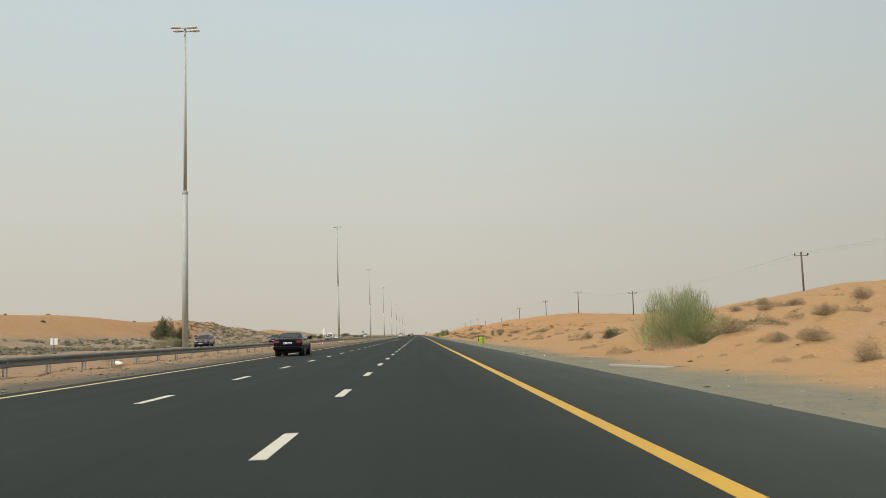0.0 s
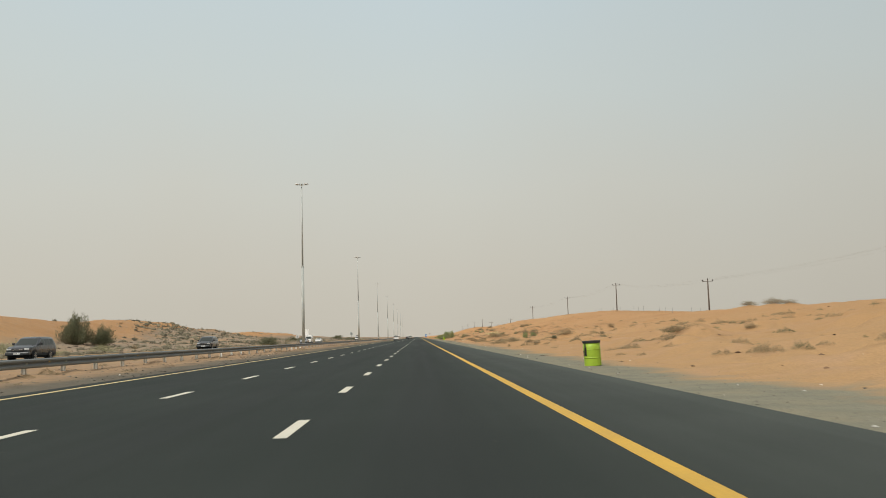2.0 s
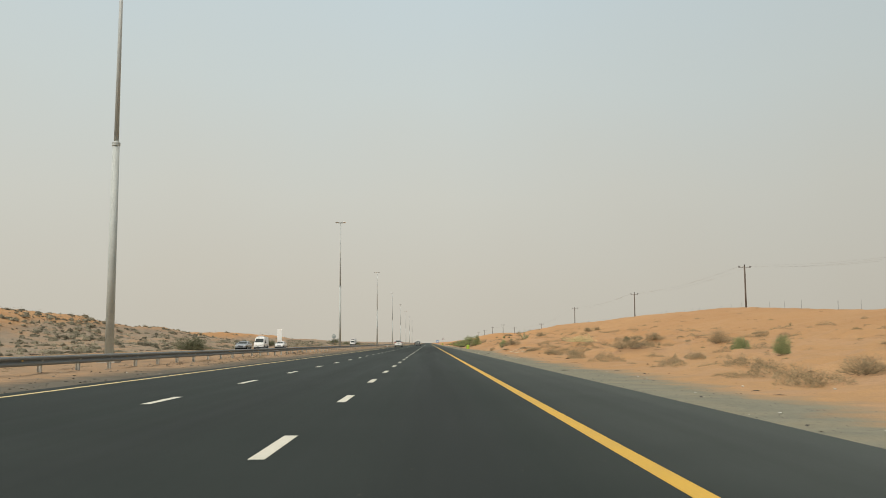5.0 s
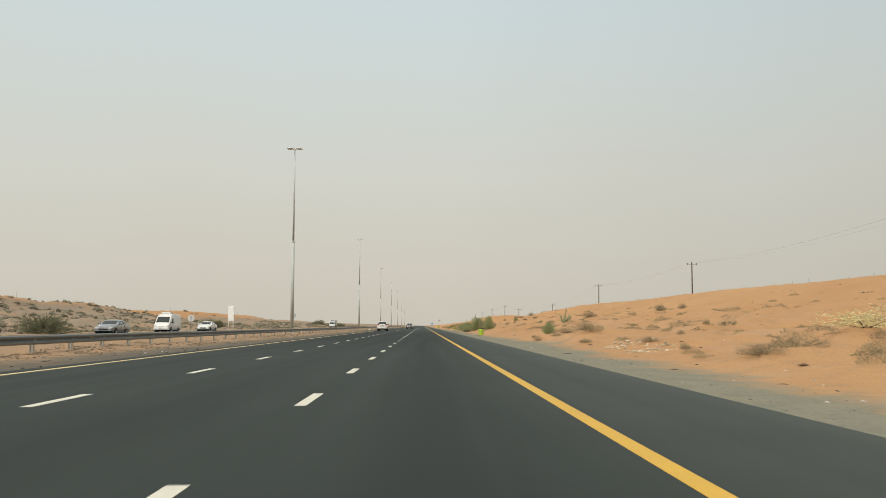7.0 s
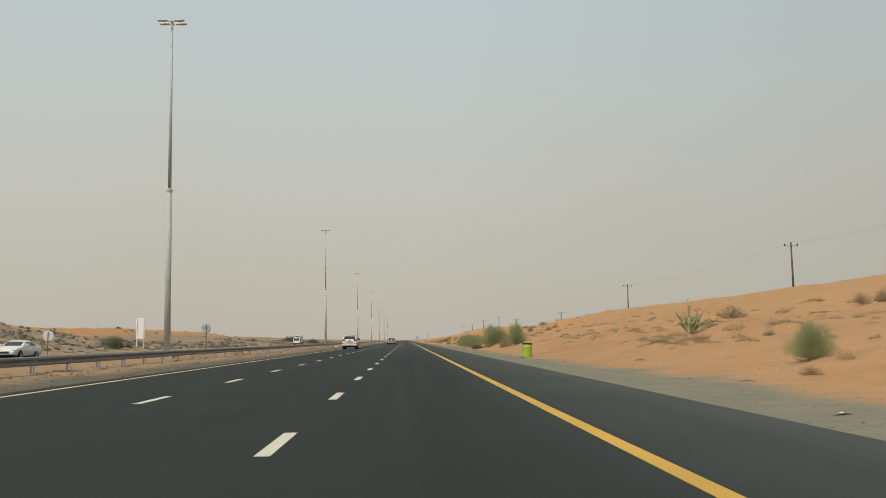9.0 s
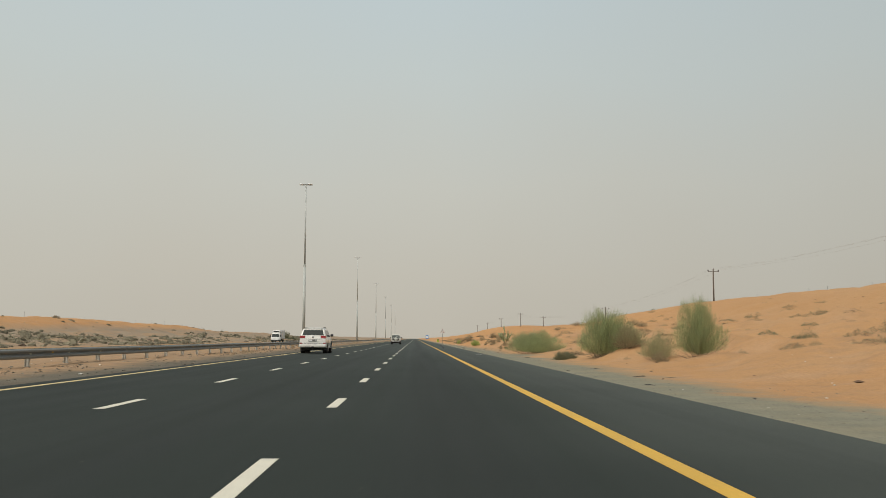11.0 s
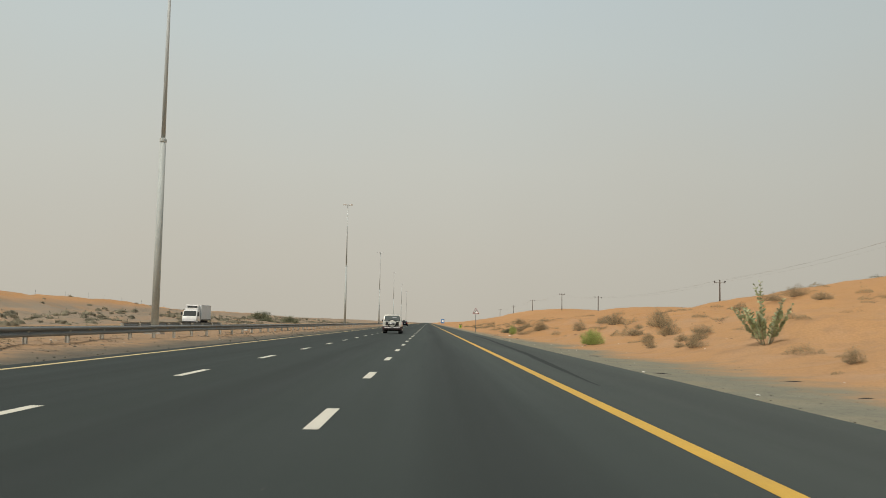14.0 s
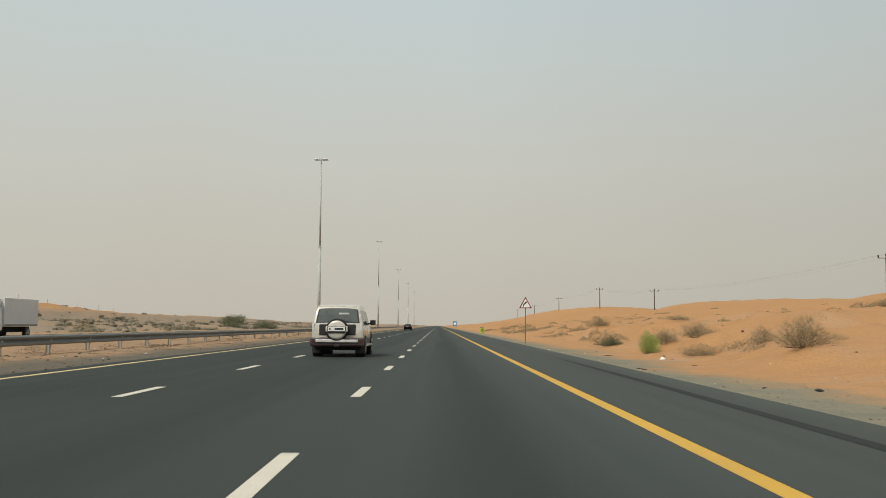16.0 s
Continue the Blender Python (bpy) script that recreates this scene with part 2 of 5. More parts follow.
def add_box(bm, x0, x1, y0, y1, z0, z1, bevel=0.0):
    r = bmesh.ops.create_cube(bm, size=1.0)
    bmesh.ops.scale(bm, vec=(x1 - x0, y1 - y0, z1 - z0), verts=r["verts"])
    bmesh.ops.translate(bm, vec=((x0 + x1) / 2, (y0 + y1) / 2, (z0 + z1) / 2), verts=r["verts"])
    if bevel:
        edges = list({e for v in r["verts"] for e in v.link_edges})
        bmesh.ops.bevel(bm, geom=edges, offset=bevel, segments=2, affect="EDGES", profile=0.5)
    return bm


def box(*a, **k):
    return add_box(bmesh.new(), *a, **k)


def add_tube(bm, p, q, r0, r1, sides=10, caps=True):
    p, q = Vector(p), Vector(q)
    d = q - p
    r = bmesh.ops.create_cone(bm, cap_ends=caps, segments=sides, radius1=r0, radius2=r1, depth=d.length)
    m = Matrix.Translation((p + q) / 2) @ d.to_track_quat("Z", "Y").to_matrix().to_4x4()
    bmesh.ops.transform(bm, matrix=m, verts=r["verts"])
    return bm


def tube(*a, **k):
    return add_tube(bmesh.new(), *a, **k)


def add_loft(bm, rings, caps=True):
    """Join rings of equal vertex count into a skin."""
    loops = [[bm.verts.new(v) for v in ring] for ring in rings]
    n = len(loops[0])
    for a, b in zip(loops, loops[1:]):
        for i in range(n):
            bm.faces.new((a[i], a[(i + 1) % n], b[(i + 1) % n], b[i]))
    if caps:
        bm.faces.new(loops[0][::-1])
        bm.faces.new(loops[-1])
    return bm


# ---- ground: one sheet with dunes on both sides ----
CREST_R = ((-300, 5), (0, 6), (60, 5.8), (92, 5.5), (104, 5.1), (118, 4.2), (148, 3.7), (172, 3.9), (205, 4.3), (228, 4.4), (250, 5.2), (272, 6.4),
           (290, 6.8), (325, 7.1), (400, 7.1), (430, 7.5), (468, 7.4), (495, 6.4), (505, 6.0), (516, 5.2), (528, 4.5), (540, 4.8), (552, 5.1), (590, 6.0), (614, 4.5), (631, 3.5), (648, 4.8),
           (705, 7.3), (790, 7.9), (900, 6.5), (1100, 5), (1450, 3.5), (4000, 3))
CREST_L = ((-300, 5.5), (120, 6.6), (178, 7.3), (210, 7.9), (233, 7.7), (265, 6.9), (290, 7.1), (340, 7.5), (360, 7.0), (378, 5.6), (400, 5.1), (460, 4.7), (490, 5.0), (535, 5.2), (570, 4.8), (620, 5.0), (652, 3.7), (685, 3.1), (810, 3.2), (920, 2.1), (4000, 2.1))
# cross-sections of the sand beside the hard shoulder: a steep bank at first, then a bench of hummocks below a bare dune
RISE_BANK = ((5.0, -0.004), (7.6, -0.003), (9.0, 0.010), (10.5, 0.060), (12.5, 0.130), (14.2, 0.225), (18.0, 0.31), (23.0, 0.38), (30.0, 0.47), (36.0, 0.60), (42.0, 0.80), (47.0, 0.95), (51.0, 1.0), (60.0, 0.96),
             (90.0, 0.75), (200.0, 0.6), (2500.0, 0.4))
RISE_BENCH = ((5.0, -0.004), (7.6, -0.003), (9.0, 0.012), (10.5, 0.048), (13.0, 0.100), (16.0, 0.140), (19.0, 0.185), (23.0, 0.285), (27.0, 0.365), (31.0, 0.45), (35.0, 0.58), (39.0, 0.75), (44.0, 0.92), (48.0, 0.99),
              (52.0, 1.0), (60.0, 0.96), (90.0, 0.75), (200.0, 0.6), (2500.0, 0.4))
RISE_FAR = ((5.0, -0.004), (7.6, -0.003), (9.0, 0.012), (10.5, 0.055), (12.5, 0.125), (15.0, 0.175), (18.5, 0.225), (23.0, 0.300), (28.0, 0.375), (32.0, 0.46), (36.0, 0.60), (40.0, 0.77), (45.0, 0.92), (49.0, 0.99),
            (52.0, 1.0), (60.0, 0.96), (90.0, 0.75), (200.0, 0.6), (2500.0, 0.4))
RISE_L = ((37.5, -0.004), (42.0, 0.0), (50.0, 0.03), (59.0, 0.08), (66.0, 0.19), (72.0, 0.40), (78.0, 0.72), (83.0, 0.96), (87.0, 1.0), (100.0, 0.95), (160.0, 0.7), (400.0, 0.5), (2500.0, 0.4))


def table(rows, v):
    return float(np.interp(v, *curve_of(rows)))


@functools.lru_cache(maxsize=None)
def curve_of(rows):
    return [a for a, _ in rows], [b for _, b in rows]


def ridge(x, y, z):
    return 0.5 - abs(noise.noise(Vector((x, y, z))))


# ---- where the larger plants stand: x, y, width, height ----
SPOTS = collections.defaultdict(list)
SPOTS["G"] += ((12.2, 39.8, 4.1, 2.8), (15.1, 177.8, 0.75, 0.84), (17.9, 190.5, 1.07, 0.83), (11.6, 273.9, 1.25, 1.1), (10.9, 335.6, 1.8, 2.2), (9.8, 346.9, 3.1, 2.35), (8.9, 366.3, 4.1, 1.6), (24.1, 417.5, 1.12, 0.7), )
SPOTS["D"] += ((10, 19.1, 0.63, 0.5), (10.9, 26, 0.51, 0.2), (11.3, 31.2, 1.63, 0.51), (15.7, 33.1, 0.76, 0.3), (17.8, 34.3, 0.9, 0.45), (19.9, 45.2, 1.04, 0.36), (20.3, 50.6, 0.99, 0.4), (15.5, 59.6, 0.42, 0.25), (13.6, 101.7, 1.77, 0.3), (15.7, 107.9, 2.2, 0.34), (20.4, 108.8, 1.01, 0.3), (13.8, 131, 0.66, 0.29), (10.8, 134.6, 0.92, 0.23), (10.5, 136.9, 1.22, 0.21), (8.6, 137.5, 0.25, 0.12), (9.7, 143.7, 1.73, 0.35),)
SPOTS["D"] += ((10.7, 152.3, 1.01, 0.3), (11.7, 164.1, 1.31, 0.46), (18.9, 197.1, 1.46, 0.87), (11.3, 207.4, 1.3, 0.24), (9.8, 209.2, 1.48, 0.44), (16.4, 214.6, 0.63, 0.25), (-51.1, 216.1, 1.86, 0.74), (20.1, 218, 1.8, 0.6), (9.8, 220.3, 1.48, 0.3), (10.4, 229.4, 0.53, 0.18), (10.5, 235.2, 1.02, 0.2), (12.4, 236.6, 0.45, 0.18), (9.3, 244.1, 0.84, 0.22), (16.1, 244.2, 0.46, 0.28),)
SPOTS["D"] += ((10.8, 251.5, 2.02, 0.54), (10.6, 258.8, 1.65, 0.33), (8.8, 260.2, 0.63, 0.35), (10.7, 263.6, 1.01, 0.32), (9.8, 270.2, 0.55, 0.16), (14.7, 284.1, 0.57, 0.27), (30, 294.9, 1.03, 0.59), (29.4, 301.7, 1.21, 0.78), (21.3, 305.6, 1.85, 0.74), (30.5, 306.4, 1.29, 0.68), (9.6, 336.4, 0.7, 0.4), (10.5, 345.4, 1.38, 0.98), (-44, 352.4, 1.63, 1.03), (9.7, 375, 1.16, 0.32), (9.5, 388.8, 0.42, 0.39),)
SPOTS["D"] += ((8.6, 390.2, 0.39, 0.49), (23.3, 391.4, 1.3, 0.46), (9.4, 393.2, 0.49, 0.35), (10.4, 403.9, 0.56, 0.39), (18.1, 410, 0.54, 0.32), (28.7, 415.9, 1.45, 0.68), (12.1, 421.3, 1, 0.33), (11.8, 425.9, 1.08, 0.88), (11.5, 428.6, 0.64, 0.32), (12.8, 431.4, 1.28, 0.89), (12.4, 440.9, 1.56, 0.73), (28.7, 445.7, 1.51, 0.6), (11.2, 447.9, 1.16, 0.75), (13.2, 449.3, 1.05, 0.44), (16.1, 461.5, 1.02, 0.46), (9.65, 459.2, 1.5, 0.75),)
SPOTS["D"] += ((29.5, 493.8, 1.3, 0.5), (31.2, 494.5, 1.4, 0.45), (8.9, 465.9, 1.5, 0.36), (10.7, 465.0, 0.85, 0.5), (9.6, 468.6, 1.4, 0.5), (9.4, 472.6, 1.5, 0.55), (13.5, 485.4, 1.5, 0.25), (12.6, 504.9, 2.01, 0.72), (-42.4, 539.5, 2.68, 0.94),)
SPOTS["D"] += ((10.6, 25.3, 0.6, 0.25), (10.8, 23.5, 0.9, 0.27), (13.0, 27.3, 1.0, 0.35), (17.7, 44.0, 0.8, 0.37), (17.0, 46.0, 0.8, 0.31), (12.2, 193.2, 2.4, 0.6), (18.0, 161.6, 2.3, 0.5), (18.5, 175.2, 1.0, 0.22),)
SPOTS["D"] += ((21.3, 156.2, 0.8, 0.37), (27.3, 178.4, 1.0, 0.46), (26.9, 183.0, 0.6, 0.38), (50.0, 177.0, 3.2, 0.7), (49.5, 171.0, 2.4, 0.45), (50.0, 186.0, 2.4, 0.6), (28.1, 453.4, 2.1, 0.6), (24.3, 450.5, 1.2, 0.55), (33.4, 461.1, 2.4, 0.96),)
SPOTS["D"] += ((10.3, 424.4, 0.6, 0.24), (9.6, 421.0, 0.55, 0.32), (9.4, 419.7, 0.5, 0.25), (10.6, 419.4, 0.55, 0.31), (10.0, 417.7, 0.45, 0.25), (11.1, 418.7, 0.75, 0.37), (10.1, 416.1, 0.85, 0.42), (11.2, 430.4, 1.1, 0.33), (13.2, 437.7, 0.6, 0.25),)
SPOTS["D"] += ((12.1, 62.0, 0.8, 0.5), (13.8, 58.7, 0.6, 0.45),)
SPOTS["L"] += ((13.4, 60.2, 1.35, 0.75), (12.9, 138, 0.56, 0.29), (-40.1, 148.8, 3.4, 1.22), (19, 223.6, 0.94, 0.48), (-39.4, 288.5, 5.63, 2.08), (8.8, 481.0, 1.5, 0.45), (7.9, 349.8, 0.9, 0.5), (8.5, 350.6, 0.85, 0.4),  (-42.8, 380.2, 2.91, 1.5), (-48.3, 396.3, 5.62, 1.63), (-45.5, 627.8, 4.34, 1.74), (-42.1, 647.5, 6.16, 2.16), (-57.1, 678.9, 8.67, 2.6),)
SPOTS["H"] += ((10.3, 339.2, 1.6, 1.25), (9.4, 378.0, 2.4, 1.5), (10.7, 345.6, 1.7, 1.25))
SPOTS["B"] += ((13.3, 39.2, 2.3, 0.75), (9.9, 356.8, 1.0, 0.3))
SPOTS["H"] += ((-43.5, 155.0, 7.6, 2.0), (-46.5, 187.0, 4.6, 1.7))
SPOTS["T"] += ((-64.8, 224.0, 5.8, 5.6), (-61.6, 229.0, 4.6, 3.6))
SPOTS["V"] += ((8.7, 430.0, 1.35, 0.85), (8.45, 471.4, 0.85, 0.9))
SPOTS["Y"] += ((14.4, 223.2, 3.0, 0.75),)
SPOTS["S"] += ((18.2, 304.6, 1.65, 2.3), (16.9, 319.3, 0.46, 0.82), (12.6, 395.7, 1.0, 1.35), (11.3, 411.9, 1.83, 2.22), (24.2, 422.3, 0.56, 0.98),)

# wind-blown sand gathers round each plant and trails off up the slope
MOUNDS = collections.defaultdict(list)
for _kind, _grow in (("D", 0.24), ("L", 0.26), ("G", 0.06), ("H", 0.10), ("V", 0.20), ("Y", 0.15), ("S", 0.10)):
    for _x, _y, _w, _h in SPOTS[_kind]:
        if _x > 8:
            for _k in range(int((_y - 7) // 5), int((_y + 7) // 5) + 1):
                MOUNDS[_k].append((_x, _y, 0.55 * _w + 0.35, _grow * min(_w, 2.2) * min(1.0, (_x - 8) / 3)))

for _k in range(6, 11):
    MOUNDS[_k].append((11.6, 40.0, 2.6, -0.55))  # the hollow in which the first green bush stands
for _k in range(10, 16):
    MOUNDS[_k].append((13.0, 60.5, 3.2, -0.62))  # and the next one, round the dark green shrub
for _k in range(90, 97):
    MOUNDS[_k] += [(9.9, 459.4, 1.5, 0.30), (10.2, 468.0, 1.7, 0.55)]  # knolls under the last shrubs


def mound(x, y):
    h = 0.0
    for mx, my, r, up in MOUNDS.get(int(y // 5), ()):
        dx, dy = x - mx, y - my
        along, over = 0.80 * dx + 0.60 * dy, 0.60 * dx - 0.80 * dy
        along = along / (2.3 * r) if along > 0 else along / (0.9 * r)
        q = along * along + (over / r) ** 2
        if q < 6:
            h += up * math.exp(-q)
    return h


def height(x, y):
    """Height of the sand at a place."""
    n = noise.noise(Vector((x * 0.035, y * 0.028, 1.3)))
    n2 = noise.noise(Vector((x * 0.16, y * 0.13, 7.7)))
    n3 = noise.noise(Vector((x * 0.55, y * 0.5, 3.1)))
    if x > 5.0:
        bank, far = float(np.interp(y, (47, 72), (1, 0))), float(np.interp(y, (250, 290), (0, 1)))
        u = x + 1.8 * n2 * min(max((x - 11) / 8, 0.0), 1.0)
        s = table(RISE_BENCH, u)
        s += bank * (table(RISE_BANK, u) - s) + far * (table(RISE_FAR, u) - s)
        h = s * table(CREST_R, y + 6 * n) if s > 0 else s
        k = min(max((x - 8.2) / 4.5, 0.0), 1.0)
        low = 1 - 0.82 * min(max((x - 29) / 9, 0), 1)
        # hummocks with small steep edges on the lower ground, long smooth swells on the dune face
        lumps = 0.34 * n + 0.30 * n2 + 0.20 * n3 + 0.75 * (ridge(x * 0.20 + 0.12 * y, y * 0.15, 11.3) - 0.33) + 0.42 * (ridge(x * 0.52 - 0.2 * y, y * 0.42, 4.4) - 0.33)
        step = max(0.0, noise.noise(Vector((x * 0.30, y * 0.20, 21.7))) - 0.12)
        fine = 0.09 * noise.noise(Vector((x * 1.25, y * 1.1, 5.5))) + 0.035 * noise.noise(Vector((x * 2.9, y * 2.3, 8.5)))
        face = (1 - low) * (0.22 * ridge(x * 0.07 + y * 0.02, y * 0.075, 31.0) + 0.12 * n3 * min(max((x - 40) / 8, 0), 1))
        return -0.015 + h + k * (low * (0.85 * lumps + 0.9 * step + fine) + face) + mound(x, y)
    n4 = ridge(x * 0.24 + 0.1 * y, y * 0.17, 11.3)
    if x < -37.5:
        s = table(RISE_L, -x)
        h = s * table(CREST_L, y + 6 * n) if s > 0 else s
        rough = float(np.interp(y, (270, 310, 420, 460, 510), (0, 1, 1, 0.4, 0.75)))  # a stretch of high scrubby hummocks
        k = min(max((-x - 38.5) / 8.0, 0.0), 1.0) * (1 - (0.75 - 0.45 * rough) * min(max((-x - 68) / 10, 0), 1))
        return -0.015 + h + k * (0.30 * n + 0.35 * n2 + 0.20 * n3 + 0.5 * (n4 - 0.32) + rough * (0.9 * min(1, (-x - 38) / 20) + 0.7 * n2 + 0.4 * n3))
    if -23.0 < x < -10.5:
        k = min((x + 23.0) / 3.0, (-10.5 - x) / 3.0, 1.0)
        return -0.015 + k * (0.10 + 0.12 * n2 + 0.10 * n3)
    return -0.03


def build_ground():
    xs = sorted(set([-3380, -1200, -600, -300, -180, -125, -106, -98] + list(np.arange(-92, -37.4, 1.25)) + [-37.5, -36.9, -30, -24.1, -23.0] + list(np.arange(-22, -10, 0.8))
                    + [-9.7, -9.3, -2, 4.7, 5.02, 5.6, 6.4, 7.2] + list(np.arange(8, 32, 0.42)) + list(np.arange(32, 64, 1.0)) + [66, 70, 75, 82, 92, 110, 140, 200, 300, 600, 1200, 3380]))
    ys = [-3090, -1200, -400, -200, -120, -60, -30] + list(np.arange(-10, 530, 0.72)) + list(np.arange(530, 820, 2.6)) + list(np.arange(820, 1500, 15)) + [1600, 1800, 2100, 2500, 3000, 3680]
    verts = [(x, y, height(x, y)) for y in ys for x in xs]
    w = len(xs)
    faces = [(j * w + i, j * w + i + 1, (j + 1) * w + i + 1, (j + 1) * w + i) for j in range(len(ys) - 1) for i in range(w - 1)]
    me = bpy.data.meshes.new("ground")
    me.from_pydata(verts, [], faces)
    me.shade_smooth()
    me.materials.append(GROUND)
    return tagged(new("ground", me), "orange desert sand rising into low dunes beside the road", "ground", kind="structure")


ground = build_ground()

# ---- dusty horizon all round: a plain backdrop of haze, warm low down and cooler higher up ----
def haze_material():
    m = bpy.data.materials.new("dust_haze")
    m.use_nodes = True
    nt = m.node_tree
    nt.nodes.clear()
    out, em = nt.nodes.new("ShaderNodeOutputMaterial"), nt.nodes.new("ShaderNodeEmission")
    tc, sep, ramp = nt.nodes.new("ShaderNodeTexCoord"), nt.nodes.new("ShaderNodeSeparateXYZ"), nt.nodes.new("ShaderNodeValToRGB")
    nt.links.new(tc.outputs["Object"], sep.inputs[0])
    soft = noise_node(nt, tc.outputs["Object"], 0.0012, 3)
    z = calc(nt, "ADD", sep.outputs[2], calc(nt, "MULTIPLY", soft, 260.0))
    nt.links.new(remap(nt, z, 130.0, 1630.0), ramp.inputs[0])
    e = ramp.color_ramp.elements
    e[0].position, e[0].color = 0.0, (0.535, 0.500, 0.425, 1)
    e[1].position, e[1].color = 1.0, (0.535, 0.620, 0.645, 1)
    for pos, col in ((0.16, (0.560, 0.535, 0.462)), (0.40, (0.580, 0.582, 0.525)), (0.70, (0.562, 0.615, 0.600))):
        k = e.new(pos)
        k.color = (*col, 1)
    # the dust is a little thinner and duller away from the sun
    nt.links.new(remap(nt, sep.outputs[0], 100.0, 1900.0, 1.0, 0.88), em.inputs[1])
    nt.links.new(ramp.outputs[0], em.inputs[0])
    nt.links.new(em.outputs[0], out.inputs[0])
    return m


_bm = bmesh.new()
_rings = [[(3400 * math.sin(2 * math.pi * i / 96), 300 + 3400 * math.cos(2 * math.pi * i / 96), z) for i in range(96)] for z in (-80, 0, 400, 900, 1500, 2000)]
add_loft(_bm, _rings, caps=False)
bmesh.ops.reverse_faces(_bm, faces=_bm.faces)
tagged(obj("backdrop", _bm, haze_material(), smooth=True), "pale dusty haze around the horizon", "sky", kind="structure")

# ---- roads ----
road = tagged(obj("road", box(-9.55, 5.1, -400, 3500, -0.25, 0.0), ASPHALT), "dark grey asphalt motorway carriageway with three lanes", "road", kind="structure")
road_opposite = tagged(obj("road_opposite", box(-36.8, -24.2, -400, 3500, -0.25, 0.0), ASPHALT), "dark grey asphalt carriageway for oncoming traffic", "road", kind="structure")
X_RIGHT, X_DASH_A, X_DASH_B, X_LEFT = 2.264, -1.478, -5.119, -8.89
part("edge_line", box(X_RIGHT - 0.10, X_RIGHT + 0.10, -400, 3500, 0.0005, 0.004), PAINT_Y, road, "solid yellow edge line")
part("edge_line", box(X_LEFT - 0.085, X_LEFT + 0.085, -400, 3500, 0.0005, 0.004), PAINT_YP, road, "faded pale yellow edge line")
part("edge_line", box(-24.95, -24.79, -400, 3500, 0.0005, 0.004), PAINT_YP, road_opposite)
part("edge_line", box(-36.2, -36.04, -400, 3500, 0.0005, 0.004), PAINT_YP, road_opposite)

# ---- lane dashes: one piece each ----
dash_mesh = bpy.data.meshes.new("lane_dash")
_bm = box(-0.083, 0.083, 0, 2.2, 0.0005, 0.0045)
_bm.to_mesh(dash_mesh)
_bm.free()
dash_mesh.materials.append(PAINT_W)
PITCH = 8.327
for _x, _phase in ((X_DASH_A, 0.05), (X_DASH_B, -0.34)):
    for _k in range(-1, 110):
        share("lane_dash", dash_mesh, road, pose(_x, _phase + _k * PITCH, 0))
_bm = bmesh.new()
for _x in (X_DASH_A, X_DASH_B):
    for _k in range(110, 190):
        add_box(_bm, _x - 0.083, _x + 0.083, _k * PITCH, _k * PITCH + 2.2, 0.0005, 0.0045)
tagged(part("far_lane_dashes", _bm, PAINT_W, road), kind="stuff")
# a strip of newer, darker surfacing along the hard shoulder
SEAL = shader("fresh_bitumen", (0.028, 0.034, 0.031), 0.92, vary=0.3, scale=0.5, fine=12, bump=0.2, dist=0.004, spec=0.2)
_bm = bmesh.new()
_v = []
for _k in range(61):
    _y = 399 + _k * 1.15
    _w = 0.10 * min(1, _k / 8, (60 - _k) / 8) * (1 + 0.25 * noise.noise(Vector((0, _y * 0.3, 0))))
    _c = float(np.interp(_y, [400, 416, 430, 444, 470], [3.05, 3.62, 3.85, 4.12, 4.2])) + 0.05 * noise.noise(Vector((4, _y * 0.05, 0)))
    _v.append([_bm.verts.new((_c + s * (_w + 0.02), _y, 0.003)) for s in (-1, 1)])
for _a, _b in zip(_v, _v[1:]):
    _bm.faces.new((_a[0], _a[1], _b[1], _b[0]))
part("repair_strip", _bm, SEAL, road, "darker strip of fresh bitumen")


# ---- lighting masts in the median ----
def lathe(bm, profile, segs=20, axis="z", at=(0, 0, 0)):
    """Turn a profile of (radius, height) about an axis."""
    at = Vector(at)
    rings = []
    for r, h in profile:
        ring = []
        for i in range(segs):
            a = 2 * math.pi * i / segs
            c, s = r * math.cos(a), r * math.sin(a)
            ring.append(at + Vector({"z": (c, s, h), "x": (h, c, s), "y": (s, h, c)}[axis]))
        rings.append(ring)
    return add_loft(bm, rings)


